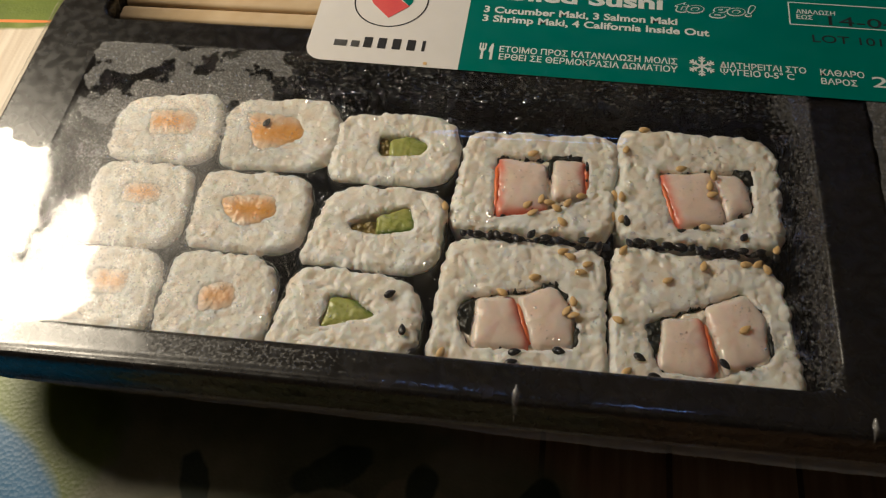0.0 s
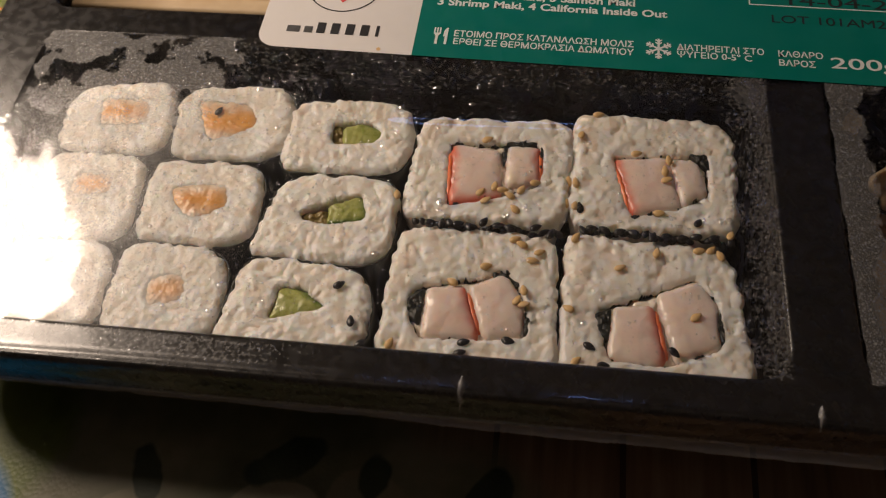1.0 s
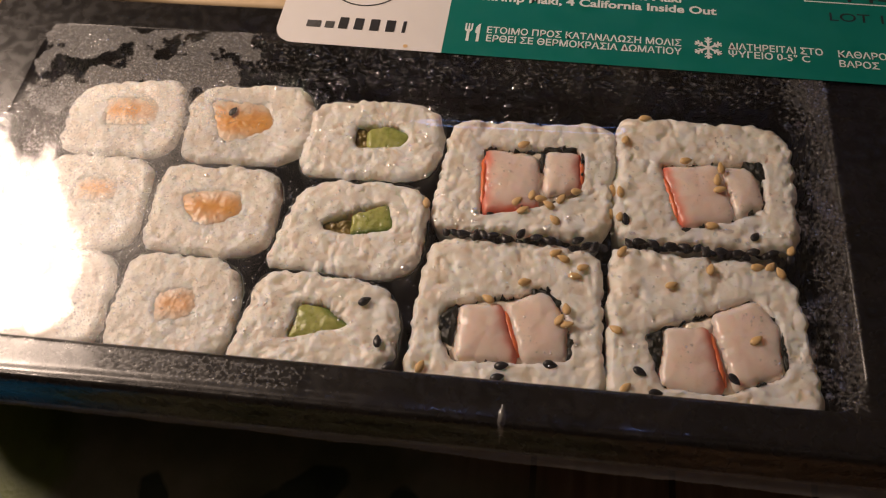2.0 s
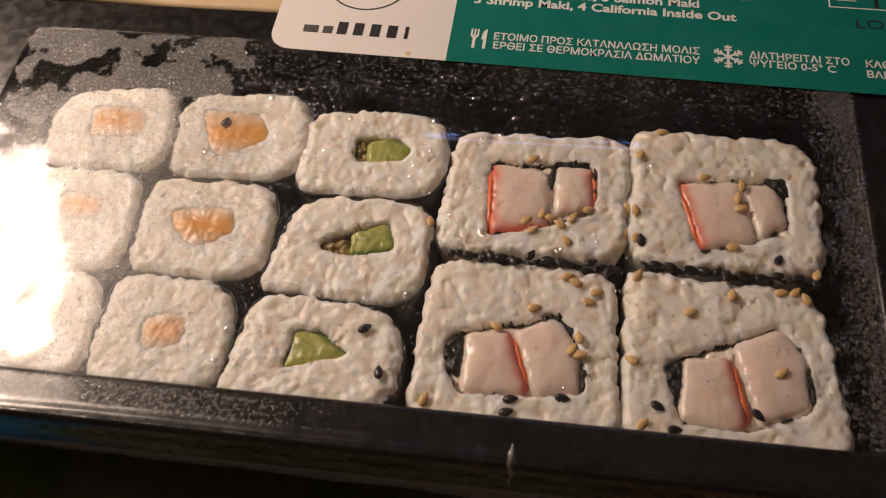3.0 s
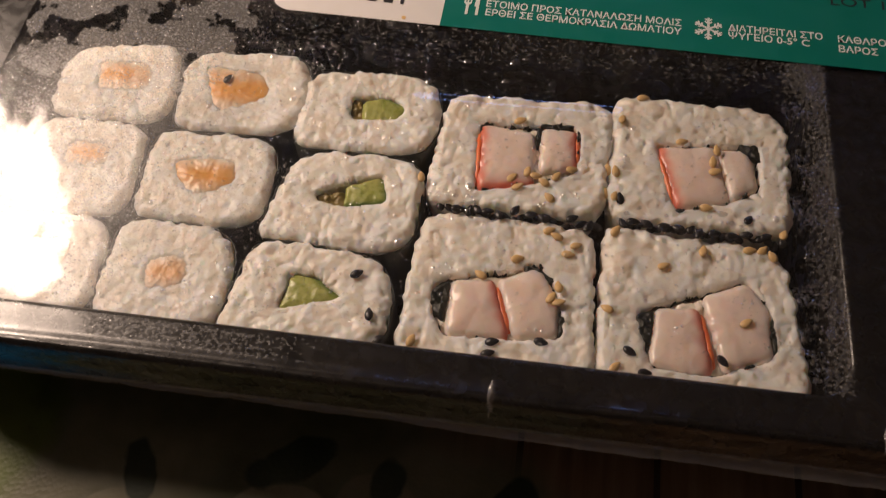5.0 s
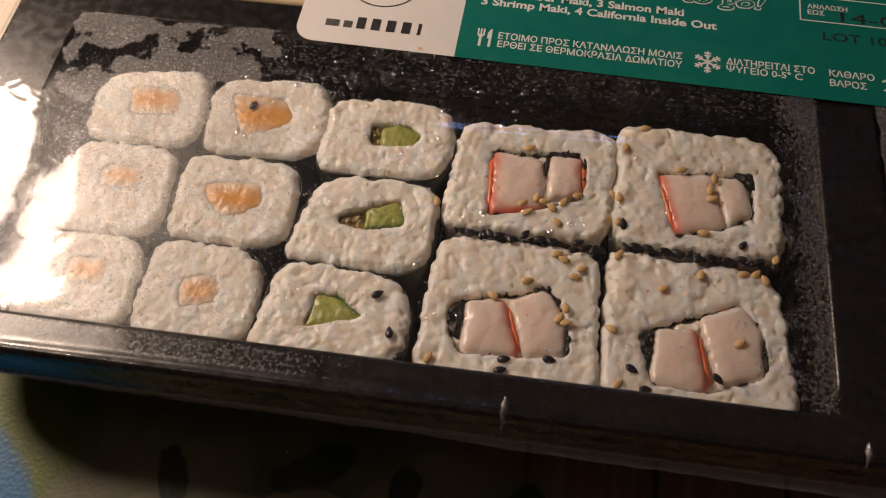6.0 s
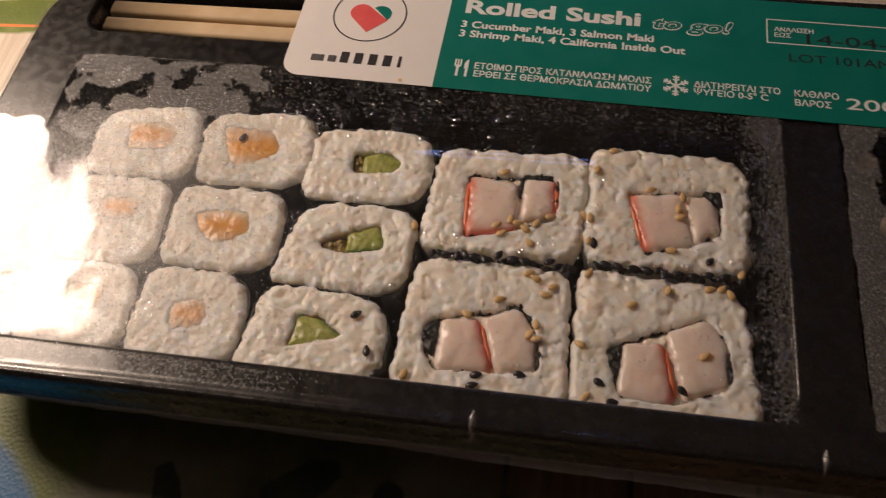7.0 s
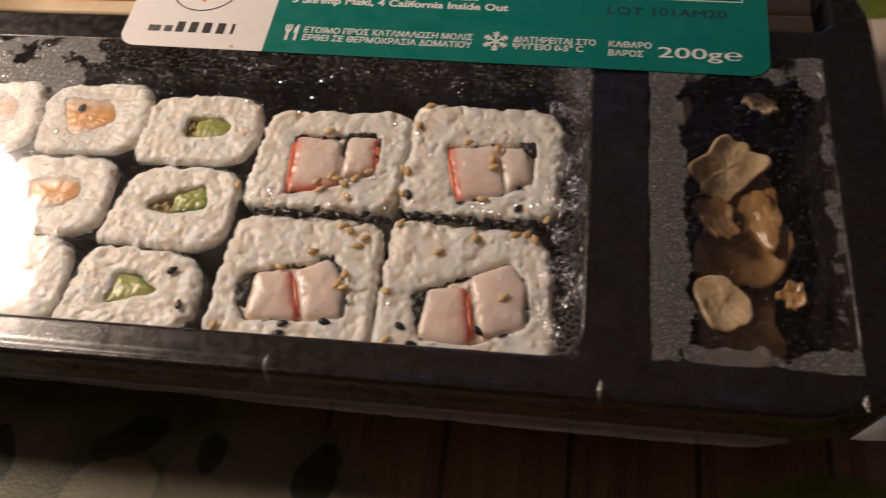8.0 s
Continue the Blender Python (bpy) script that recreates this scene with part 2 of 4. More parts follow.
def clear_film(wet):
    """Thin clear wrap. Where it is misted, fine drops scatter the light."""
    m, nt, bs = mat("misted_film" if wet else "clear_film")
    out = nt.nodes["Material Output"]
    tr = nt.nodes.new("ShaderNodeBsdfTransparent")
    tr.inputs[0].default_value = (0.97, 0.97, 0.97, 1)
    gl = nt.nodes.new("ShaderNodeBsdfGlossy")
    mix = nt.nodes.new("ShaderNodeMixShader")
    gain = film_gloss(nt, 0.075 if wet else 0.05)
    wave = noise_at(nt, 70, 3)
    if wet:
        at = node(nt, "ShaderNodeAttribute", attribute_name="mist")
        veil = node(nt, "ShaderNodeSeparateColor")
        nt.links.new(at.outputs["Color"], veil.inputs[0])
        soft, hard, fine = veil.outputs[0], veil.outputs[1], veil.outputs[2]
        co = nt.nodes.new("ShaderNodeTexCoord")
        vo = node(nt, "ShaderNodeTexVoronoi", _Scale=2300.0)
        nt.links.new(co.outputs["Object"], vo.inputs["Vector"])
        cell = vo.outputs["Distance"]
        drops = ramp(nt, cell, [(0.16, grey(1.0)), (0.40, grey(0.0))])
        big = node(nt, "ShaderNodeTexVoronoi", _Scale=900.0)
        nt.links.new(co.outputs["Object"], big.inputs["Vector"])
        # soft veil over the maki
        n1 = noise_at(nt, 160, 4)
        v1 = maths(nt, "MULTIPLY", soft, ramp(nt, n1, [(0.25, grey(0.55)), (0.7, grey(1.0))]))
        # patches with crisp outlines
        n2 = noise_at(nt, 130, 5, 0.6)
        v2 = maths(nt, "MULTIPLY", ramp(nt, maths(nt, "ADD", n2, maths(nt, "MULTIPLY", maths(nt, "SUBTRACT", hard, 0.5), 0.55)), [(0.50, grey(0.0)), (0.535, grey(1.0))]),
                   ramp(nt, hard, [(0.02, grey(0.0)), (0.15, grey(1.0))]))
        # flecks of coarse drops
        n3 = noise_at(nt, 1500, 2, 0.5)
        v3 = ramp(nt, maths(nt, "ADD", n3, maths(nt, "MULTIPLY", maths(nt, "SUBTRACT", fine, 0.5), 0.5)), [(0.52, grey(0.0)), (0.57, grey(1.0))])
        v3 = maths(nt, "MULTIPLY", v3, ramp(nt, fine, [(0.02, grey(0.0)), (0.2, grey(1.0))]))
        wet_all = maths(nt, "MAXIMUM", v1, maths(nt, "MAXIMUM", v2, v3))
        mottle = ramp(nt, noise_at(nt, 420, 4, 0.7), [(0.3, grey(0.3)), (0.65, grey(1.0))])
        beads = maths(nt, "MULTIPLY", drops, mottle)
        dabs = maths(nt, "MULTIPLY", ramp(nt, big.outputs["Distance"], [(0.12, grey(1.0)), (0.32, grey(0.0))]), mottle)
        fine_grain = ramp(nt, noise_at(nt, 2600, 3, 0.7), [(0.35, grey(0.0)), (0.65, grey(1.0))])
        soft_grain = maths(nt, "ADD", maths(nt, "MULTIPLY", fine_grain, 0.6), 0.7)
        bright = maths(nt, "MULTIPLY", maths(nt, "MAXIMUM", beads, dabs), 0.30)
        base = maths(nt, "ADD", maths(nt, "MULTIPLY", v2, 0.18), maths(nt, "MULTIPLY", maths(nt, "POWER", v1, 1.6), 0.28))
        cover = maths(nt, "ADD", maths(nt, "MULTIPLY", base, soft_grain), maths(nt, "ADD", maths(nt, "MULTIPLY", wet_all, bright), maths(nt, "MULTIPLY", v3, 0.10)), True)
        df = nt.nodes.new("ShaderNodeBsdfDiffuse")
        tint = ramp(nt, vo.outputs["Color"], [(0.15, grey(0.62)), (0.5, grey(0.82)), (0.8, grey(0.92))])
        nt.links.new(tint, df.inputs[0])
        tl = nt.nodes.new("ShaderNodeBsdfTranslucent")
        tl.inputs[0].default_value = (0.86, 0.86, 0.86, 1)
        haze = nt.nodes.new("ShaderNodeMixShader")
        haze.inputs[0].default_value = 0.35
        nt.links.new(df.outputs[0], haze.inputs[1])
        nt.links.new(tl.outputs[0], haze.inputs[2])
        veiled = nt.nodes.new("ShaderNodeMixShader")
        nt.links.new(cover, veiled.inputs[0])
        nt.links.new(tr.outputs[0], veiled.inputs[1])
        nt.links.new(haze.outputs[0], veiled.inputs[2])
        body = veiled.outputs[0]
        height = maths(nt, "ADD", maths(nt, "MULTIPLY", maths(nt, "MULTIPLY", drops, wet_all), 0.05), maths(nt, "MULTIPLY", wave, 0.5))
        nt.links.new(bump(nt, height, 0.25 * MM), gl.inputs["Normal"])
        crinkled = maths(nt, "MULTIPLY", at.outputs["Alpha"], ramp(nt, noise_at(nt, 120, 3), [(0.3, grey(0.18)), (0.7, grey(0.38))]))
        nt.links.new(maths(nt, "MAXIMUM", ramp(nt, wet_all, [(0.0, grey(0.02)), (1.0, grey(0.075))]), crinkled), gl.inputs["Roughness"])
    else:
        body = tr.outputs[0]
        gl.inputs["Roughness"].default_value = 0.24
        height = maths(nt, "ADD", maths(nt, "MULTIPLY", noise_at(nt, 220, 3), 0.5), wave)
        nt.links.new(bump(nt, height, 0.9 * MM), gl.inputs["Normal"])
    sheen = gl.outputs[0]
    if wet:
        # fine drops spread the mirrored lamp into a soft halo
        wide, both = nt.nodes.new("ShaderNodeBsdfGlossy"), nt.nodes.new("ShaderNodeMixShader")
        wide.inputs["Roughness"].default_value = 0.42
        nt.links.new(maths(nt, "MULTIPLY", wet_all, 0.32), both.inputs[0])
        nt.links.new(gl.outputs[0], both.inputs[1])
        nt.links.new(wide.outputs[0], both.inputs[2])
        sheen = both.outputs[0]
    nt.links.new(gain, mix.inputs[0])
    nt.links.new(body, mix.inputs[1])
    nt.links.new(sheen, mix.inputs[2])
    nt.links.new(mix.outputs[0], out.inputs["Surface"])
    return m


def water():
    """Small drops: clear, with a bright glint of the lamp."""
    m, nt, bs = mat("water")
    out = nt.nodes["Material Output"]
    tr, gl, mix = nt.nodes.new("ShaderNodeBsdfTransparent"), nt.nodes.new("ShaderNodeBsdfGlossy"), nt.nodes.new("ShaderNodeMixShader")
    gl.inputs["Roughness"].default_value = 0.2
    mix.inputs[0].default_value = 0.34
    nt.links.new(tr.outputs[0], mix.inputs[1])
    nt.links.new(gl.outputs[0], mix.inputs[2])
    nt.links.new(mix.outputs[0], out.inputs["Surface"])
    return m


def spot(nt, co, cx, cy, rx, ry, rot, edge, wob=0.25, scale=60):
    """A printed blot: 1 inside, 0 outside, with an uneven rim."""
    mp = nt.nodes.new("ShaderNodeMapping")
    mp.vector_type = "TEXTURE"
    mp.inputs["Location"].default_value = (cx * MM, cy * MM, 0)
    mp.inputs["Rotation"].default_value = (0, 0, radians(rot))
    mp.inputs["Scale"].default_value = (rx * MM, ry * MM, 1)
    nt.links.new(co, mp.inputs["Vector"])
    ln = nt.nodes.new("ShaderNodeVectorMath")
    ln.operation = "LENGTH"
    nt.links.new(mp.outputs[0], ln.inputs[0])
    d = maths(nt, "ADD", ln.outputs["Value"], maths(nt, "MULTIPLY", maths(nt, "SUBTRACT", noise_at(nt, scale, 3), 0.5), wob * 2))
    return ramp(nt, d, [(max(0.0, 0.8 - edge), grey(1.0)), (0.8, grey(0.0))])


def cloth_print():
    """Oilcloth printed with pale boards, limes and leaves. The front boards are darkened to deepen the tray's shade."""
    m, nt, bs = mat("printed_oilcloth")
    tc = nt.nodes.new("ShaderNodeTexCoord")
    co = tc.outputs["Object"]
    mp = nt.nodes.new("ShaderNodeMapping")
    mp.inputs["Scale"].default_value = (1, 0.06, 1)
    nt.links.new(co, mp.inputs["Vector"])
    gr = node(nt, "ShaderNodeTexNoise", _Scale=420.0, _Detail=4.0)
    nt.links.new(mp.outputs[0], gr.inputs["Vector"])
    # front boards: the shade before the tray is worked into this darker tone
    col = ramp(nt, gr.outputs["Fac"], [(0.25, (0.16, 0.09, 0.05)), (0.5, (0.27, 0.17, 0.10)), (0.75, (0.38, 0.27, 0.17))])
    sep = nt.nodes.new("ShaderNodeSeparateXYZ")
    nt.links.new(co, sep.inputs[0])
    joint = maths(nt, "LESS_THAN", maths(nt, "PINGPONG", maths(nt, "ADD", sep.outputs[0], 5.0), 0.0125), 0.0006)
    col = mixed(nt, joint, col, (0.07, 0.04, 0.025))
    # the same boards without that shade in the colour, behind y = 0.02
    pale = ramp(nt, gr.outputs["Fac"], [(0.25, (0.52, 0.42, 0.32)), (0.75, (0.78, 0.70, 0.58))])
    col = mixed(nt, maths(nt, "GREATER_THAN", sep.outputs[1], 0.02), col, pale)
    # a wreath of leaves and pale petals in front of the tray
    meadow = ramp(nt, noise_at(nt, 30, 4, 0.6), [(0.36, (0.09, 0.10, 0.05)), (0.5, (0.16, 0.16, 0.09)), (0.66, (0.26, 0.25, 0.17))])
    col = mixed(nt, spot(nt, co, -50, -74, 124, 62, 0, 0.1, 0.1), col, meadow)
    petal = ramp(nt, noise_at(nt, 90, 3), [(0.3, (0.18, 0.17, 0.10)), (0.7, (0.28, 0.26, 0.17))])
    for cx, cy, rx, ry, rot in ((-18, -62, 13, 9, 20), (2, -58, 12, 9, -30), (22, -64, 14, 9, 10), (-48, -66, 12, 8, 40)):
        col = mixed(nt, spot(nt, co, cx, cy, rx, ry, rot, 0.06, 0.2), col, petal)
    lime = ramp(nt, noise_at(nt, 45, 4), [(0.3, (0.06, 0.09, 0.006)), (0.55, (0.15, 0.20, 0.018)), (0.75, (0.34, 0.35, 0.12))])
    for cx, cy, rx, ry, rot in ((-94, -50, 42, 36, 0), (124, -58, 26, 18, 0), (150, 86, 22, 10, 5), (-132, 75, 24, 10, 5), (-150, 52, 16, 9, 30)):
        col = mixed(nt, spot(nt, co, cx, cy, rx, ry, rot, 0.12), col, lime)
    leaf = ramp(nt, noise_at(nt, 120, 3), [(0.3, (0.012, 0.025, 0.010)), (0.7, (0.04, 0.06, 0.025))])
    for cx, cy, rx, ry, rot in ((-15, -50, 10, 5, 30), (-44, -56, 5, 9, 15), (2, -52, 5, 8, -20), (24, -56, 9, 5, 70), (118, 108, 3, 2, 10), (139, 112, 4, 3, 40)):
        col = mixed(nt, spot(nt, co, cx, cy, rx, ry, rot, 0.12, 0.8, 60), col, leaf)
    col = mixed(nt, spot(nt, co, -104, -84, 51, 51, 0, 0.05, 0.03), col, (0.012, 0.12, 0.27))
    col = mixed(nt, spot(nt, co, -134, 70.6, 20, 0.9, 3, 0.3, 0.1), col, (0.74, 0.22, 0.05))
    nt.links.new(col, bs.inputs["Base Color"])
    bs.inputs["Roughness"].default_value = 0.42
    wv = node(nt, "ShaderNodeTexVoronoi", _Scale=1100.0)
    nt.links.new(co, wv.inputs["Vector"])
    nt.links.new(bump(nt, wv.outputs["Distance"], 0.04 * MM), bs.inputs["Normal"])
    return m


M_PLASTIC = plastic_black()
M_MIST = clear_film(True)
M_FILM = clear_film(False)
M_WATER = water()
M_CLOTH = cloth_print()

# ---- the room and the table ----
def box(name, lo, hi, material, label, kind="structure"):
    bm = bmesh.new()
    bmesh.ops.create_cube(bm, size=1)
    for v in bm.verts:
        v.co = Vector([l + (h - l) * (c + 0.5) for l, h, c in zip(lo, hi, v.co)])
    ob = part(name, bm, material)
    ob.data.polygons.foreach_set("use_smooth", [False] * len(ob.data.polygons))
    return tagged(ob, label, kind=kind)


box("floor", (-2, -2, -0.85), (2, 2.4, -0.75), M_FLOOR, "brown wooden room floor")
box("ceiling", (-2, -2, 1.75), (2, 2.4, 1.85), M_WALL, "plain plaster ceiling")
box("wall_south", (-2, -2.1, -0.75), (2, -2, 1.75), M_WALL, "plain plaster wall")
box("wall_west", (-2.1, -2, -0.75), (-2, 2.4, 1.75), M_WALL, "plain plaster wall")
box("wall_east", (2, -2, -0.75), (2.1, 2.4, 1.75), M_WALL, "plain plaster wall")
# unseen opening, added so that a blue glow can reach the wrap
WIN = (-0.45, 0.60, 0.82, 1.12)
box("wall_north", (-2, 2.4, -0.75), (2, 2.5, WIN[2]), M_WALL, "plain plaster wall under an added opening")
box("wall_north_top", (-2, 2.4, WIN[3]), (2, 2.5, 1.75), M_WALL, "plain plaster wall over an added opening")
box("wall_north_left", (-2, 2.4, WIN[2]), (WIN[0], 2.5, WIN[3]), M_WALL, "plain plaster wall beside an added opening")
box("wall_north_right", (WIN[1], 2.4, WIN[2]), (2, 2.5, WIN[3]), M_WALL, "plain plaster wall beside an added opening")
# added glowing panel behind it: the wrap mirrors it as blue streaks
M_DUSK, dusk_nt, dusk_bs = mat("blue_glow")
dusk_bs.inputs["Base Color"].default_value = (0.02, 0.03, 0.06, 1)
dusk_bs.inputs["Emission Color"].default_value = (0.28, 0.42, 1.0, 1)
dusk_bs.inputs["Emission Strength"].default_value = 3.0
box("backdrop", (WIN[0] - 0.3, 2.70, WIN[2] - 0.2), (WIN[1] + 0.3, 2.72, WIN[3] + 0.2), M_DUSK, "unseen glowing blue panel, added for the blue streaks on the wrap")
box("tabletop", (-0.6, -0.35, -0.022), (0.6, 0.6, 0.0137), M_TABLE, "wooden tabletop under the printed oilcloth")


def tablecloth():
    nx, ny = 90, 70
    xs, ys = np.linspace(-0.6, 0.6, nx), np.linspace(-0.35, 0.6, ny)
    verts = [(x, y, 0.0151 + 0.0003 * noise.noise((x * 9, y * 9, 3))) for y in ys for x in xs]
    faces = [(j * nx + i, j * nx + i + 1, (j + 1) * nx + i + 1, (j + 1) * nx + i) for j in range(ny - 1) for i in range(nx - 1)]
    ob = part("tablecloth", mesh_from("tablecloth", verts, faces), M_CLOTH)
    so = ob.modifiers.new("thickness", "SOLIDIFY")
    so.thickness, so.offset = 0.0008, -1
    return tagged(ob, "oilcloth printed with pale boards, limes and dark leaves, on the table", "tablecloth")


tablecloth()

# ---- the tray ----
RIM = 42.6      # height of the flange, millimetres
FILM = 43.3     # height of the stretched wrap
MAIN, SIDE, SLOT, OUTER = (-86, 76, -37.2, 37.2), (86.7, 124, -36.5, 37.2), (-89, 127.5, 44.5, 62), (-100, 134, -43.5, 68.5)


def round_rect(x0, x1, y0, y1, r, off=0.0, seg=8):
    """The outline of a rounded rectangle, grown by off, anticlockwise."""
    x0, x1, y0, y1, r = x0 - off, x1 + off, y0 - off, y1 + off, max(0.4, r + off)
    pts = []
    for cx, cy, a0 in ((x1 - r, y1 - r, 0), (x0 + r, y1 - r, 90), (x0 + r, y0 + r, 180), (x1 - r, y0 + r, 270)):
        for k in range(seg + 1):
            a = radians(a0 + 90 * k / seg)
            pts.append((cx + r * math.cos(a), cy + r * math.sin(a)))
    return pts


def sushi_tray():
    bm = bmesh.new()

    def loop(pts, z):
        vs = [bm.verts.new((x * MM, y * MM, z * MM)) for x, y in pts]
        return vs, [bm.edges.new((vs[i], vs[(i + 1) % len(vs)])) for i in range(len(vs))]

    def join(a, b):
        for i in range(len(a)):
            k = (i + 1) % len(a)
            bm.faces.new((a[i], a[k], b[k], b[i]))

    edges = []
    outer, e = loop(round_rect(*OUTER, 22), RIM)
    edges += e
    wells = ((MAIN, 7, 16.5, 1.9), (SIDE, 7, 16.5, 1.9), (SLOT, 5, 31.0, 2.0))
    tops = []
    for rect, r, floor_z, inset in wells:
        vs, e = loop(round_rect(*rect, r), RIM)
        edges += e
        tops.append(vs)
    bmesh.ops.triangle_fill(bm, use_beauty=True, use_dissolve=False, edges=edges)
    for (rect, r, floor_z, inset), top in zip(wells, tops):
        last = top
        rows = [(-0.5, RIM - 0.2), (-0.95, RIM - 0.8), (-1.1, RIM - 1.8)]
        rows += [(-1.1 - (inset - 1.1) * k, RIM - 1.8 + (floor_z + 3 - RIM + 1.8) * k) for k in (0.35, 0.7, 1.0)]
        rows += [(-inset - 0.5, floor_z + 0.9), (-inset - 2, floor_z)]
        for off, z in rows:
            vs, _ = loop(round_rect(*rect, r, off), z)
            join(last, vs)
            last = vs
        bm.faces.new(last)
    last = outer
    for off, z in ((0.5, RIM - 0.2), (0.9, RIM - 0.8), (1.0, RIM - 3.0), (1.2, RIM - 5.0), (1.5, RIM - 7.6), (2.2, RIM - 8.1)):
        vs, _ = loop(round_rect(*OUTER, 22, off), z)
        join(last, vs)
        last = vs
    bmesh.ops.recalc_face_normals(bm, faces=bm.faces)
    tray = thing("sushi_tray", "glossy black plastic tray with two food wells and a chopstick slot", "food tray", at=(0, 0, 0))
    body = part("tray_body", bm, M_PLASTIC, tray)
    so = body.modifiers.new("thickness", "SOLIDIFY")
    so.thickness, so.offset = 0.5 * MM, -1 if body.data.polygons[0].normal.z > 0 else 1
    for poly in body.data.polygons:
        poly.use_smooth = len(poly.vertices) == 4
    return tray


tray = sushi_tray()

# ---- food ----
BASE = 16.7


def rice_ring(parent, out, hole, top, seed, grain=1.0, sides=True):
    """Rice round a filling: a bed of grains on top, a rounded rim and a side wall."""
    n = len(out)
    rows, zs = [], []
    S = 36
    # loose grains stand out of the rim and leave notches between
    mid = out.mean(0)
    push = np.array([noise.noise((x * 0.62, y * 0.62, seed * 3.7)) + 0.6 * noise.noise((x * 0.25, y * 0.25, seed * 1.3)) for x, y in out])
    ray = (out - mid) / np.linalg.norm(out - mid, axis=1)[:, None]
    out = out + ray * (push * 0.6 - 0.05)[:, None]
    for k in range(3):
        rows.append(hole)
        zs.append(np.full(n, top - 4.0 + 1.1 * k))
    for k in range(S + 1):
        s = k / S
        p = hole * (1 - s) + out * s
        edge = 1.1 * max(0.0, (s - 0.8) / 0.2) ** 2.0 + 0.5 * max(0.0, (0.15 - s) / 0.15) ** 2
        rows.append(p)
        zs.append(top - edge)
    flat = np.concatenate(rows[3:])
    g = grain_field(flat, seed) * grain
    g = g.reshape(S + 1, n)
    clump = np.array([noise.noise((x * 0.28, y * 0.28, seed * 1.9)) + 0.4 * noise.noise((x * 0.9, y * 0.9, seed * 2.3)) for x, y in flat]) * (0.4 + 0.6 * grain)
    for k in range(S + 1):
        zs[3 + k] = zs[3 + k] + g[k] * (0.5 + 0.5 * (k / S) ** 4) + (0.34 + 0.3 * (k / S) ** 3) * clump[k * n:(k + 1) * n]
    rows[3] = rows[3] * (1 - 0.03 * g[0][:, None])
    # side wall
    cen = out.mean(0)
    nrm = (out - cen) / np.linalg.norm(out - cen, axis=1)[:, None]
    arc = np.concatenate([[0], np.cumsum(np.linalg.norm(np.diff(out, axis=0), axis=1))])
    depth = np.linspace(0.8, top - 1.5, 12)
    uv = np.concatenate([np.stack([arc, np.full(n, d)], 1) for d in depth])
    gs = grain_field(uv, seed + 31).reshape(len(depth), n) * (0.9 * grain if sides else 0.15)
    blend = np.minimum(1, np.minimum(np.arange(n), n - 1 - np.arange(n)) / 6)
    for d, gr in zip(depth, gs):
        rows.append(out + nrm * ((0.35 + gr * blend) * min(1, 0.4 + d / 4) - 0.16 * d)[:, None])
        zs.append(np.full(n, top - 0.9 - d) + g[-1] * max(0, 1 - d / 3))
    verts = np.concatenate([np.column_stack([p, z]) for p, z in zip(rows, zs)])
    faces = ring_faces(len(rows), n)
    me = mesh_from("rice", verts * MM, faces)
    return part("rice", me, M_RICE, parent)


def band(parent, name, line, z0, z1, thick, material, seed=0, ragged=0.3, closed=True, label=""):
    """A thin upright strip that follows a line, such as seaweed round a roll."""
    r0 = np.random.default_rng(seed + 900)
    n = len(line)
    tang = np.roll(line, -1, 0) - np.roll(line, 1, 0)
    if not closed:
        tang[0], tang[-1] = line[1] - line[0], line[-1] - line[-2]
    nrm = np.stack([tang[:, 1], -tang[:, 0]], 1) / np.maximum(1e-6, np.linalg.norm(tang, axis=1))[:, None]
    wave = np.convolve(np.tile(r0.normal(size=n), 3), np.ones(7) / 7, "same")[n:2 * n] * ragged * 2.2
    rows = [np.column_stack([line - nrm * thick / 2, np.full(n, z0)]), np.column_stack([line - nrm * thick / 2, z1 + wave]),
            np.column_stack([line, z1 + wave + thick * 0.25]),
            np.column_stack([line + nrm * thick / 2, z1 + wave]), np.column_stack([line + nrm * thick / 2, np.full(n, z0)])]
    me = mesh_from(name, np.concatenate(rows) * MM, ring_faces(5, n, closed))
    return part(name, me, material, parent, label)


def lump(parent, name, line, z_top, depth, material, seed=0, dome=0.5, rough=0.35, scale=0.5, label=""):
    """A filling: an outline filled with an uneven, slightly domed top and side walls."""
    n = len(line)
    cen = line.mean(0)
    S = 14
    cx, cy = float(cen[0]), float(cen[1])
    verts = [(cx, cy, z_top + dome + rough * (noise.noise((cx * scale, cy * scale, seed * 3.7)) + 0.5 * noise.noise((cx * scale * 2.7, cy * scale * 2.7, seed * 1.3))))]
    faces = []
    for k in range(1, S + 1):
        s = k / S
        for x, y in cen + (line - cen) * s:
            z = z_top + dome * (1 - s ** 3) - 0.5 * max(0, (s - 0.85) / 0.15) ** 2
            z += rough * (noise.noise((x * scale, y * scale, seed * 3.7)) + 0.5 * noise.noise((x * scale * 2.7, y * scale * 2.7, seed * 1.3)))
            verts.append((x, y, z))
    for x, y in line:
        verts.append((x, y, z_top - depth))
    for i in range(n):
        faces.append((0, 1 + i, 1 + (i + 1) % n))
    faces += [tuple(1 + v for v in q) for q in ring_faces(S + 1, n)]
    return part(name, mesh_from(name, np.array(verts) * MM, faces), material, parent, label)


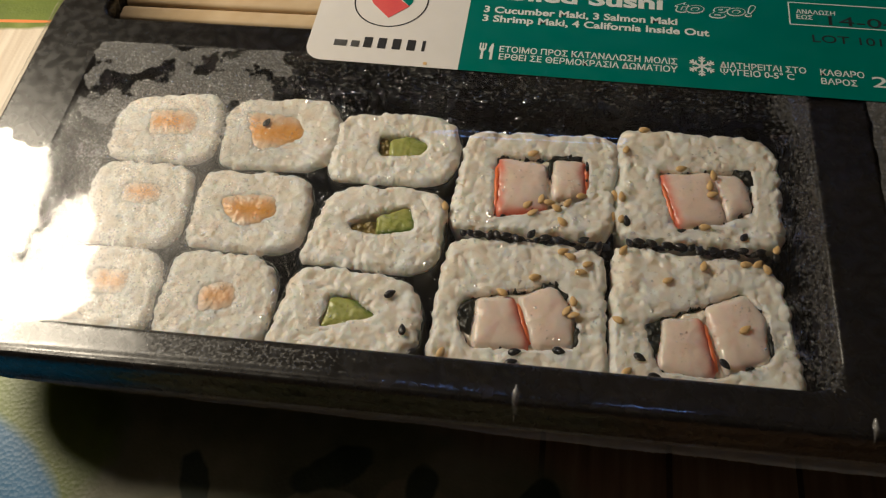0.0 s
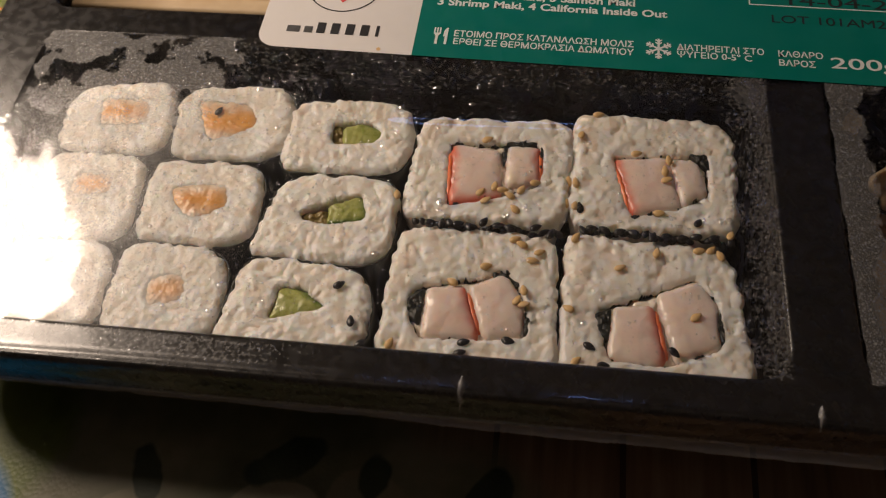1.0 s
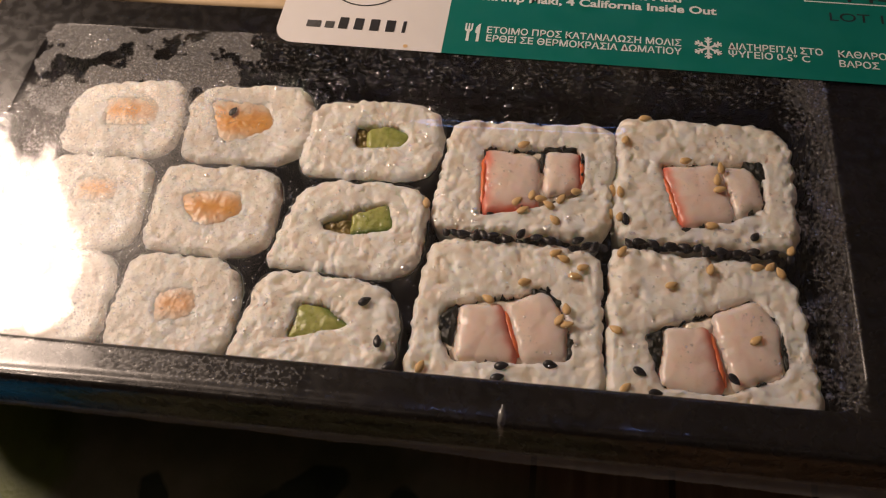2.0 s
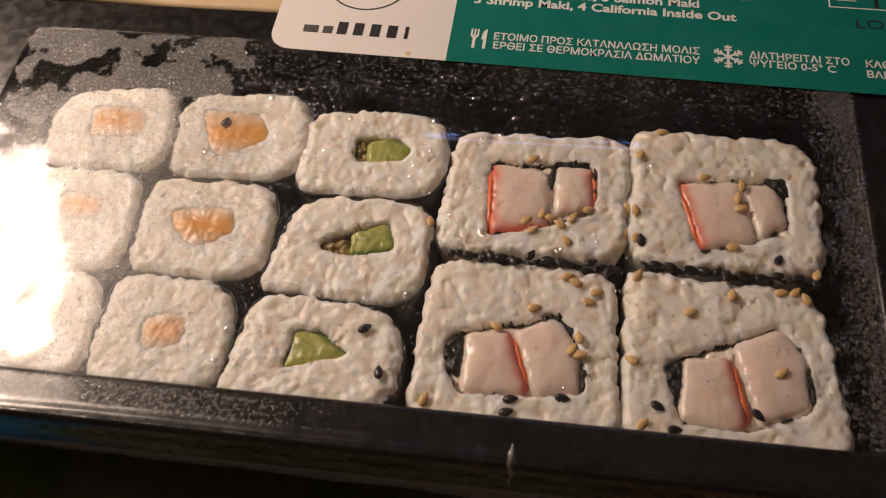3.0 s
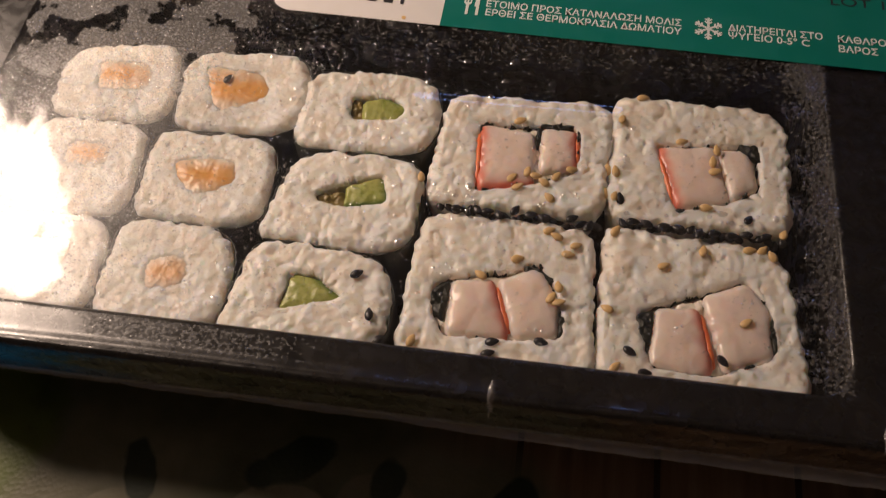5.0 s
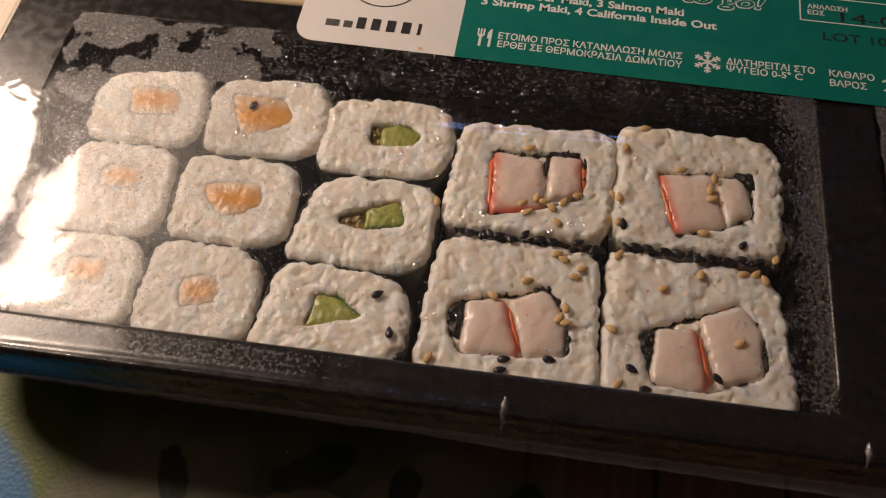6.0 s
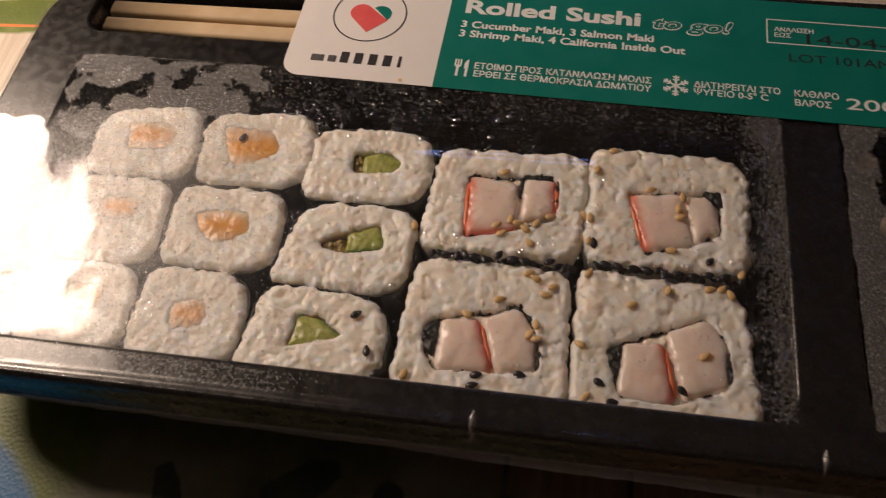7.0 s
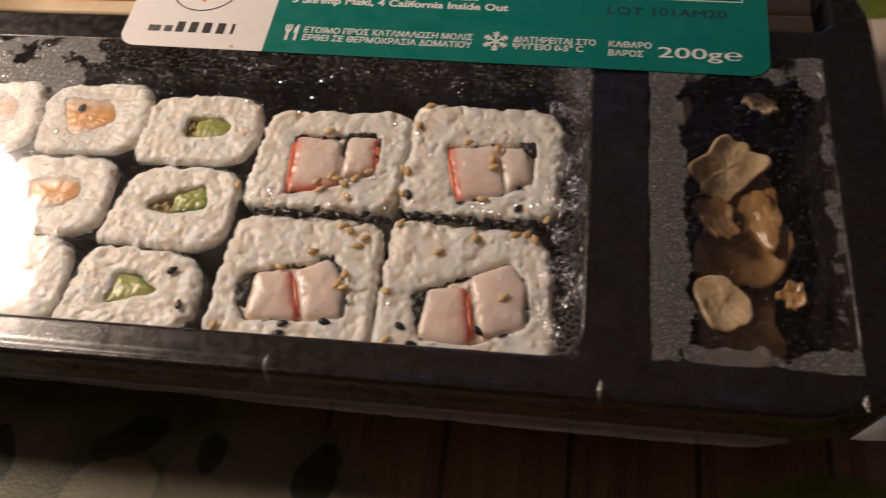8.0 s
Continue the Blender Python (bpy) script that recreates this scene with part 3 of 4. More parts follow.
def seed_mesh(name, material):
    """A sesame seed: a flattened drop 3 mm long."""
    bm = bmesh.new()
    bmesh.ops.create_icosphere(bm, subdivisions=2, radius=1.0)
    for v in bm.verts:
        taper = 1 - 0.35 * max(0.0, v.co.x) - 0.1 * v.co.x
        v.co = Vector((v.co.x * 1.3, v.co.y * 0.78 * taper, v.co.z * 0.42 * taper)) * MM
    me = bpy.data.meshes.new(name)
    bm.to_mesh(me)
    bm.free()
    me.polygons.foreach_set("use_smooth", [True] * len(me.polygons))
    me.materials.append(material)
    return me


SEED_PALE, SEED_DARK = seed_mesh("sesame_seed", M_SESAME), seed_mesh("black_sesame_seed", M_BLACKSES)


def seeds(parent, spots, z, dark):
    for x, y, rot, *more in spots:
        ob = part("black_sesame_seed" if dark else "sesame_seed", SEED_DARK if dark else SEED_PALE, None, parent)
        ob.matrix_basis = pose(x * MM, y * MM, (z + (more[0] if more else 0)) * MM, rng.uniform(-14, 14), rng.uniform(-14, 14), rot)


def rounded(corners, cut, count=220, wob=0.0, seed=0, inset=0.0):
    """An outline with soft corners, anticlockwise, by even angles round its middle; cut is how far each corner is rounded off."""
    p = np.array(corners, float)
    m = len(p)
    cut = list(cut) if isinstance(cut, (list, tuple)) else [cut] * m
    line = []
    for i in range(m):
        a, b, c = p[i - 1], p[i], p[(i + 1) % m]
        la, lc = np.linalg.norm(a - b), np.linalg.norm(c - b)
        s, e = b + (a - b) * min(0.5, cut[i] / la), b + (c - b) * min(0.5, cut[i] / lc)
        for k in range(9):
            t = k / 8
            line.append((1 - t) ** 2 * s + 2 * t * (1 - t) * b + t * t * e)
    line = np.array(line)
    line = np.concatenate([line + (np.roll(line, -1, 0) - line) * f for f in (0, 0.25, 0.5, 0.75)])
    mid = (p.max(0) + p.min(0)) / 2
    d = line - mid
    ang, rad = np.arctan2(d[:, 1], d[:, 0]) % (2 * np.pi), np.hypot(d[:, 0], d[:, 1])
    order = np.argsort(ang)
    th = np.linspace(0, 2 * np.pi, count, endpoint=False)
    r = np.interp(th, ang[order], rad[order], period=2 * np.pi) - inset
    if wob:
        x, y = np.cos(th), np.sin(th)
        r = r + wob * np.array([noise.noise((u * 2.2, v * 2.2, seed * 1.7)) + 0.7 * noise.noise((u * 6, v * 6, seed * 2.9)) + 0.4 * noise.noise((u * 15, v * 15, seed)) for u, v in zip(x, y)])
    return mid + np.stack([r * np.cos(th), r * np.sin(th)], 1)


def stain(ob, name, edges, reach):
    """Marks how near each point of a mesh lies to some edges, for colour that soaks in from there."""
    me = ob.data
    co = np.empty(len(me.vertices) * 3)
    me.vertices.foreach_get("co", co)
    xy = co.reshape(-1, 3)[:, :2] / MM
    best = np.full(len(xy), 99.0)
    for a, b in edges:
        a, b = np.array(a, float), np.array(b, float)
        t = np.clip(((xy - a) @ (b - a)) / ((b - a) @ (b - a)), 0, 1)
        best = np.minimum(best, np.linalg.norm(xy - a - t[:, None] * (b - a), axis=1))
    wander = np.array([1 + 0.45 * noise.noise((x * 0.5, y * 0.5, 3.3)) for x, y in xy])
    at = me.attributes.new(name, "FLOAT", "POINT")
    at.data.foreach_set("value", np.exp(-(best / (reach * wander)) ** 2).astype(np.float32))


def hull(pts):
    """The outer corners of some points, anticlockwise."""
    pts, sides = sorted(pts), []
    for run in (pts, pts[::-1]):
        line = []
        for p in run:
            while len(line) > 1 and (line[-1][0] - line[-2][0]) * (p[1] - line[-2][1]) - (line[-1][1] - line[-2][1]) * (p[0] - line[-2][0]) <= 0:
                line.pop()
            line.append(p)
        sides += line[:-1]
    return sides


def local(pts, at):
    return [(x - at[0], y - at[1]) for x, y in pts]


WORDS = {"salmon": "white rice maki in dark seaweed with orange salmon", "shrimp": "white rice maki in seaweed with pale pink shrimp",
         "cucumber": "white rice maki in seaweed with green cucumber"}


def maki(kind, corners, cut, fill, seed, top=37.2, rind=(), hollow=()):
    """A small roll: seaweed round rice round one filling. Corners are places in the tray, millimetres."""
    at = np.array(corners).mean(0)
    top = top - BASE
    roll = thing("maki_roll", WORDS[kind] + " inside", "sushi roll", "maki in the tray", (at[0] * MM, at[1] * MM, BASE * MM))
    out = rounded(local(corners, at), cut, 220, 0.35 if kind == "cucumber" else 0.2, seed, 0.0)
    fill = local(fill, at)
    whole = fill + local(hollow, at)
    hole = rounded(hull(whole), 1.6, 220, 0.45, seed + 40, 0.2)
    rice_ring(roll, out, hole, top, seed, 0.7 if kind == "cucumber" else 0.3, False)
    band(roll, "seaweed_wrap", out * 1.015, 0.0, top - 1.2, 0.35, M_NORI, seed, 0.12)
    if kind == "cucumber":
        cuke_line = rounded(fill, 1.2, 160, 0.2, seed + 60)
        cuke = lump(roll, "cucumber", cuke_line, top - 0.9, 8, M_CUCUMBER, seed, 0.4, 0.3, 0.35)
        stain(cuke, "rind", [(fill[a], fill[b]) for a, b in rind], 1.0)
        if hollow:
            lump(roll, "avocado", rounded(local(hollow, at), 1.0, 90, 0.3, seed + 80), top - 1.5, 6, M_OLIVE, seed + 9, 0.2, 0.6, 0.7, "dark olive filling beside the cucumber")
    else:
        meat = lump(roll, kind, rounded(fill, 2.2, 200, 0.45, seed + 40, -1.1), top - 0.35, 8, M_SALMON if kind == "salmon" else M_SHRIMP, seed, 0.5, 0.2, 0.45)
        lo, hi = np.array(fill).min(0), np.array(fill).max(0)
        y = float(lo[1] + hi[1]) / 2
        stain(meat, "core", [((lo[0] + 2.2, y), (hi[0] - 2.2, y))], 0.4 * (hi[1] - lo[1]))
    return roll


def california(corners, cut, hole, sticks, flaps, seed, top=36.8):
    """An inside-out roll: rice round torn seaweed, sauce and crab sticks. A stick has corners and the edges that are dyed red."""
    at = np.array(corners).mean(0)
    top = top - BASE
    roll = thing("california_roll", "square inside-out rice roll with crab stick and sesame", "sushi roll", "inside-out rolls in the tray", (at[0] * MM, at[1] * MM, BASE * MM))
    out = rounded(local(corners, at), cut, 330, 0.6, seed + 20, -0.2)
    gap = rounded(local(hole, at), 1.6, 330, 0.45, seed + 50, 0.75)
    mid = gap.mean(0)
    rice_ring(roll, out, gap, top, seed + 70, 0.75, True)
    band(roll, "seaweed", (gap - mid) * 0.985 + mid, top - 9, top - 1.5, 0.4, M_NORI, seed + 3, 0.9, True, "torn dark seaweed round the filling")
    lump(roll, "creamy_sauce", (gap - mid) * 0.97 + mid, top - 1.2, 5, M_MAYO, seed, 0.5, 0.8, 0.4)
    for k, (pts, red) in enumerate(sticks):
        pts = local(pts, at)
        stick = lump(roll, "crab_stick", rounded(pts, 1.5, 140, 0.22, seed * 7 + k), top - 0.1, 9, M_CRAB, seed + k, 0.8, 0.2, 0.3)
        stain(stick, "dye", [(pts[a], pts[b]) for a, b in red], 1.5)
        for a, b in red[:1]:
            p, q = np.array(pts[a]), np.array(pts[b])
            line = np.array([p + (q - p) * s for s in np.linspace(0.08, 0.92, 16)])
            line = line + np.array([[0.18 * noise.noise((x, y, seed)), 0.18 * noise.noise((y, x, seed))] for x, y in line])
            band(stick, "crab_skin", line, top - 9, top - 0.12 - 1.2 * np.linspace(-1, 1, 16) ** 4, 1.0, M_CRABSKIN, seed + k, 0.06, False, "red outer skin of a crab stick")
    for pts in flaps:
        lump(roll, "seaweed", rounded(local(pts, at), 0.8, 60, 0.25, seed + 90), top - 0.2, 5, M_NORI, seed, 0.2, 0.4, 0.8)
    return roll, at


# three columns of small rolls
M_COLS = [
    maki("salmon", [(-78.5, 25.2), (-54.2, 28.9), (-51.4, 7.4), (-77.0, 7.2)], (7, 6, 6, 5), [(-70.0, 21.8), (-59.0, 21.6), (-58.0, 15.8), (-68.2, 14.8)], 0),
    maki("shrimp", [(-77.4, 6.6), (-54.5, 7.2), (-53.2, -15.2), (-76.6, -15.0)], (5, 6, 6, 5), [(-69.0, 0.6), (-61.0, 0.8), (-60.6, -3.6), (-68.6, -4.2)], 1),
    maki("shrimp", [(-77.6, -15.4), (-54.8, -15.4), (-53.6, -35.9), (-78.0, -35.6)], (5, 6, 6, 5), [(-68.2, -21.6), (-61.4, -21.0), (-60.6, -26.0), (-68.0, -26.6)], 2),
    maki("salmon", [(-52.6, 26.3), (-25.8, 29.4), (-23.6, 7.3), (-50.6, 7.0)], (6, 9, 10, 4), [(-47.8, 22.9), (-35.0, 21.8), (-33.2, 16.6), (-42.0, 11.4)], 3),
    maki("salmon", [(-53.2, 6.4), (-27.6, 6.4), (-26.9, -14.6), (-52.4, -14.2)], (5, 7, 8, 4), [(-47.6, -1.7), (-35.8, 0.2), (-34.2, -4.9), (-41.8, -8.6)], 4),
    maki("shrimp", [(-53.4, -14.3), (-30.0, -15.3), (-29.6, -36.0), (-53.3, -35.8)], (5, 8, 7, 4), [(-45.4, -23.8), (-39.4, -22.0), (-38.0, -26.8), (-44.4, -28.9)], 5),
    maki("cucumber", [(-25.6, 24.8), (2.0, 26.1), (3.0, 5.8), (-25.8, 5.5)], (5, 9, 9, 4), [(-13.8, 18.2), (-8.6, 19.4), (-4.0, 17.4), (-5.4, 13.8), (-13.0, 13.0)], 6,
         rind=((1, 2), (2, 3)), hollow=[(-16.4, 18.6), (-13.6, 18.6), (-12.8, 12.8), (-15.4, 12.6)]),
    maki("cucumber", [(-24.6, 4.4), (1.2, 5.2), (1.9, -17.0), (-27.5, -15.7)], (8, 7, 9, 3), [(-13.2, -2.6), (-6.0, 0.3), (-4.4, -5.8), (-12.6, -7.6)], 7,
         rind=((1, 2), (2, 3)), hollow=[(-19.0, -4.8), (-12.6, -3.6), (-12.4, -8.0), (-18.0, -7.0)]),
    maki("cucumber", [(-27.4, -16.2), (-0.4, -17.8), (-0.2, -36.0), (-30.2, -35.9)], (6, 10, 6, 3), [(-18.9, -22.6), (-14.2, -23.0), (-8.8, -26.6), (-13.2, -28.5), (-20.0, -30.2)], 8, 37.8,
         rind=((1, 2),)),
]
# four inside-out rolls
rolls = [
    california([(4.0, 22.0), (36.4, 22.8), (35.4, -4.2), (1.6, -3.6)], (3, 5, 5, 4), [(10.0, 16.0), (30.6, 16.6), (30.9, 5.0), (21.5, 0.8), (10.8, -1.4)],
               [([(10.8, 15.2), (21.7, 13.8), (22.4, 1.5), (11.6, -0.8)], ((3, 0), (2, 3))), ([(22.7, 15.4), (29.8, 15.4), (30.2, 6.2), (22.9, 4.2)], ((1, 2),))],
               ([(22.0, 16.2), (29.8, 16.6), (29.4, 15.7), (22.4, 15.4)], [(29.6, 16.0), (31.2, 13.6), (30.4, 11.0), (29.8, 13.6)], [(21.9, 15.6), (22.8, 15.4), (22.6, 10.4), (22.0, 10.4)]), 0),
    california([(37.0, 25.2), (69.6, 25.4), (69.9, -4.2), (36.4, -3.0)], (3, 8, 5, 3), [(44.2, 14.8), (64.9, 16.2), (65.0, 5.4), (58.6, 0.9), (48.2, -1.6)],
               [([(45.0, 13.5), (56.3, 14.8), (58.7, 1.8), (48.7, -0.7)], ((3, 0),)), ([(56.5, 14.2), (62.2, 14.2), (64.2, 5.7), (58.7, 2.0)], ())],
               ([(60.2, 15.9), (64.8, 16.0), (65.0, 11.4), (62.8, 13.0)], [(48.4, -0.6), (50.6, -0.2), (50.0, -1.5), (48.2, -1.7)]), 1),
    california([(2.8, -6.2), (33.8, -6.9), (35.6, -36.0), (1.2, -36.0)], (5, 4, 4, 4), [(6.0, -21.0), (9.5, -19.4), (25.2, -15.0), (29.7, -21.5), (30.0, -30.0), (21.0, -31.4), (9.0, -31.6), (6.2, -27.6)],
               [([(9.6, -20.2), (17.2, -19.3), (21.0, -30.6), (9.5, -31.0)], ((1, 2),)), ([(17.6, -19.3), (25.0, -15.8), (29.0, -22.3), (29.2, -29.3), (21.4, -30.5)], ())],
               ([(6.2, -22.6), (9.4, -20.2), (9.2, -28.6), (6.4, -26.4)], [(21.6, -16.0), (25.4, -15.0), (28.4, -18.4), (25.0, -16.1)], [(29.0, -24.0), (29.9, -24.0), (29.9, -29.6), (29.0, -29.6)]), 2),
    california([(36.4, -5.9), (68.0, -7.2), (71.2, -36.0), (35.6, -36.0)], (3, 7, 4, 3), [(41.7, -22.2), (52.6, -17.0), (61.6, -13.6), (65.8, -19.5), (65.8, -29.0), (56.8, -33.2), (51.7, -34.2), (43.8, -32.6), (42.6, -27.5)],
               [([(45.3, -21.4), (52.8, -20.4), (55.3, -32.4), (51.7, -33.8), (44.3, -32.0)], ((1, 2),)), ([(53.2, -18.2), (61.4, -14.4), (65.0, -19.7), (65.0, -28.6), (56.6, -32.2)], ())],
               ([(41.8, -23.0), (45.2, -21.7), (44.6, -29.0), (43.0, -27.8)], [(64.9, -19.8), (65.7, -20.4), (65.7, -28.0), (64.9, -27.6)]), 3),
]
DARK = [[(8.7, -5.7, 10), (11.0, -5.9, 80), (14.4, -5.6, 20), (16.4, -6.1, 120), (19.4, -4.8, 60), (22.3, -5.4, 10), (24.6, -5.9, 150), (29.9, -5.3, 30), (33.1, -6.4, 70)],
        [(61.7, -1.7, 60), (64.7, -5.0, 30), (55.6, -5.4, 10), (52.8, -5.7, 70), (49.0, -5.0, 160), (41.0, -4.6, 0), (43.4, -4.8, 150), (38.4, 0.2, 100), (46.4, -5.0, 20), (58.6, -5.6, 10)],
        [(18.0, -31.6, 10), (26.2, -30.6, -5), (17.5, -33.8, 20)], [(41.1, -30.4, -30), (43.7, -34.0, 10), (56.3, -30.6, -40, 0.7)]]
PALE = [[(29.2, 5.6, 20), (25.4, -1.2, 140), (18.0, 2.4, 40), (20.8, 4.2, 80), (22.6, 3.4, 10), (26.4, 3.7, 60), (24.1, 2.1, 150), (19.3, 0.6, 30), (35.6, 1.6, 80, -1), (36.0, 7.2, 100, -1), (18.4, 16.2, 20)],
        [(49.7, 14.4, 20, 0.4), (56.2, 13.0, 100, 0.6), (55.8, 8.0, 15, 0.6), (55.4, 10.2, 90, 0.6), (54.1, 0.0, 0), (69.0, 18.9, 80, -1), (69.2, 10.0, 90, -1), (67.8, -4.2, 70), (37.4, 0.6, 80), (37.4, 6.3, 100), (38.2, 19.0, 80)],
        [(27.4, -9.5, 160), (31.0, -11.0, 30), (29.7, -13.0, 0), (28.4, -20.0, 100, 0.5), (27.3, -22.2, 60, 0.5), (28.6, -23.0, 10, 0.5), (20.8, -15.0, 20), (14.6, -19.0, 150), (4.3, -33.1, 70), (26.0, -8.4, 30)],
        [(46.6, -13.2, 30), (37.9, -7.0, 60), (37.0, -22.9, 150), (53.5, -9.3, 80), (61.7, -8.2, 10), (63.9, -8.0, 50), (65.6, -9.0, 120), (60.4, -23.0, 40, 0.6), (69.0, -17.7, 90, -1), (69.6, -26.7, 80, -1), (38.8, -33.6, 50)]]
for (roll, at), dark, pale in zip(rolls, DARK, PALE):
    for spots, black in ((dark, True), (pale, False)):
        seeds(roll, [(x - at[0], y - at[1], *more) for x, y, *more in spots], 36.8 - BASE + 0.35, black)
# dark seeds on the side of the back rolls, crowded into the gap between the rows
for (roll, at), y0, slope in ((rolls[0], -4.6, -0.03), (rolls[1], -3.8, -0.035)):
    seeds(roll, [(x, y0 + slope * (x + 16) - at[1] + rng.uniform(-0.7, 0.5), rng.uniform(0, 180), rng.uniform(-2.6, -0.4)) for x in np.linspace(-14, 15, 22)], 36.8 - BASE, True)
# a few seeds that stick to the small rolls
for k, x, y, rot, up, black in ((8, -7.0, -22.2, 35, 0.6, True), (8, -3.5, -29.7, 100, 0.6, True), (8, -1.2, -33.6, 40, -0.6, True), (3, -41.9, 19.5, 70, 0.55, True), (7, 1.0, 0.4, 100, 0.2, False)):
    roll = M_COLS[k]
    seeds(roll, [(x - roll.location.x / MM, y - roll.location.y / MM, rot, up)], (37.8 if k == 8 else 37.2) - BASE, black)
stuck = part("sesame_seed", SEED_PALE, None)
stuck.matrix_world = pose(41.3 * MM, 20.2 * MM, 42.4 * MM, 4, 3, 10)
tagged(stuck, "single pale sesame seed stuck under the clear wrap", "sesame seed")


def ginger_slice(x, y, z, a, b, rot, curl, material, seed, words):
    """A thin, curled slice of pickled ginger."""
    line = super_outline(a, b, 2.4, 0, 0.15, 0.13, seed, 64)
    S = 10
    verts, faces = [(0, 0, 0)], []
    for k in range(1, S + 1):
        for px, py in line * (k / S):
            verts.append((px, py, curl * (px / a) ** 2 * a * 0.5 + 0.8 * noise.noise((px * 0.25, py * 0.25, seed * 2.1)) + 0.3 * noise.noise((px, py, seed))))
    n = len(line)
    faces = [(0, 1 + i, 1 + (i + 1) % n) for i in range(n)] + [tuple(1 + v for v in q) for q in ring_faces(S, n)]
    ob = part("ginger_slice", mesh_from("ginger_slice", np.array(verts) * MM, faces), material)
    ob.matrix_world = pose(x * MM, y * MM, z * MM, rng.uniform(-12, 12), rng.uniform(-12, 12), rot)
    so = ob.modifiers.new("thickness", "SOLIDIFY")
    so.thickness = 1.0 * MM
    return tagged(ob, words, "ginger", "pickled ginger in the side well")


for x, y, z, a, b, rot, curl, pale, words in (
        (107, -18, 24, 8.5, 12, 8, 0.2, 0, "large brown translucent slice of pickled ginger"),
        (107.5, -2, 29.5, 8.5, 11.5, 6, 0.35, 0, "broad tan brown slice of pickled ginger"),
        (111.5, 6, 32, 4.2, 8.5, 24, -0.5, 0, "curled tan slice of pickled ginger"),
        (104.5, 13.5, 33.5, 5.4, 8.2, -16, 0.5, 1, "folded pale tan slice of pickled ginger"),
        (102, 1.5, 32.5, 3.4, 6, 35, 0.6, 0, "narrow curled slice of pickled ginger"),
        (101.6, -20.4, 37, 4.2, 6.8, 26, 0.2, 1, "cream coloured pickled ginger piece near the wrap"),
        (111.6, 29, 37, 3.8, 2.2, -12, 0.2, 1, "cream coloured sliver of pickled ginger"),
        (95.6, 28.5, 35, 1.6, 3.4, -10, 0.2, 1, "thin pale strip of pickled ginger"),
        (115, -17.2, 36, 2.2, 2.6, 0, 0.2, 0, "small tan piece of pickled ginger")):
    ginger_slice(x, y, z, a, b, rot, curl, M_GINGERPALE if pale else M_GINGER, int(abs(x * 7 + y * 3)), words)


def chopstick(y, z, rot):
    """A split wooden chopstick: squared with rounded edges, narrower towards the tip."""
    rows, n = [], 24
    for k in range(9):
        s = k / 8
        half = 3.0 - 0.7 * s
        line = super_outline(half, half * 0.85, 5, 0, 0, 0.0, 0, n)
        rows.append(np.column_stack([np.full(n, 123.0 - 208 * s), line[:, 0], line[:, 1]]))
    verts = np.concatenate(rows) * MM
    faces = ring_faces(9, n) + [tuple(range(n)), tuple(range(8 * n, 9 * n))]
    ob = part("chopstick", mesh_from("chopstick", verts, faces), M_WOOD)
    ob.location = (0, y * MM, z * MM)
    ob.rotation_euler = (0, 0, radians(rot))
    return tagged(ob, "pale wooden chopstick in the slot under the wrap", "chopstick", "pair of chopsticks")


chopstick(48.9, 39.2, -0.2)
chopstick(55.0, 39.2, 0.1)

# ---- the label ----
LABEL = pose(0, 33.7 * MM, (FILM + 0.12) * MM, 0, 0, -1.46)
label = thing("label", "white and teal printed paper label stuck on the clear wrap", "label")
label.matrix_world = LABEL


def flat(name, pts, z, material, parent=label, words=""):
    bm = bmesh.new()
    f = bm.faces.new([bm.verts.new((x * MM, y * MM, z * MM)) for x, y in pts])
    if f.normal.z < 0:
        f.normal_flip()
    ext = bmesh.ops.extrude_face_region(bm, geom=[f])
    for v in ext["geom"]:
        if isinstance(v, bmesh.types.BMVert):
            v.co.z += 0.05 * MM
    bmesh.ops.recalc_face_normals(bm, faces=bm.faces)
    ob = part(name, bm, material, parent, words)
    ob.data.polygons.foreach_set("use_smooth", [False] * len(ob.data.polygons))
    return ob


def corner(cx, cy, r, a0, a1, n=8):
    return [(cx + r * math.cos(radians(a0 + (a1 - a0) * k / n)), cy + r * math.sin(radians(a0 + (a1 - a0) * k / n))) for k in range(n + 1)]


flat("white_panel", corner(-31.4, 4.2, 4.4, 180, 270) + [(0, -0.2), (0, 35)] + corner(-31.4, 30.6, 4.4, 90, 180), 0, M_WHITE, words="white paper end of the label")
flat("green_panel", [(0.02, -0.2)] + corner(108.2, 4.2, 4.4, 270, 360) + corner(108.2, 30.6, 4.4, 0, 90) + [(0.02, 35)], 0, M_GREEN, words="teal green printed part of the label")


def ring(name, cx, cy, r0, r1, material, n=64, a0=0, a1=360, z=0.1):
    verts = []
    for k in range(n + 1):
        a = radians(a0 + (a1 - a0) * k / n)
        verts += [((cx + r0 * math.cos(a)) * MM, (cy + r0 * math.sin(a)) * MM, z * MM), ((cx + r1 * math.cos(a)) * MM, (cy + r1 * math.sin(a)) * MM, z * MM)]
    faces = [(2 * k, 2 * k + 1, 2 * k + 3, 2 * k + 2) for k in range(n)]
    return part(name, mesh_from(name, verts, faces, False), material, label)


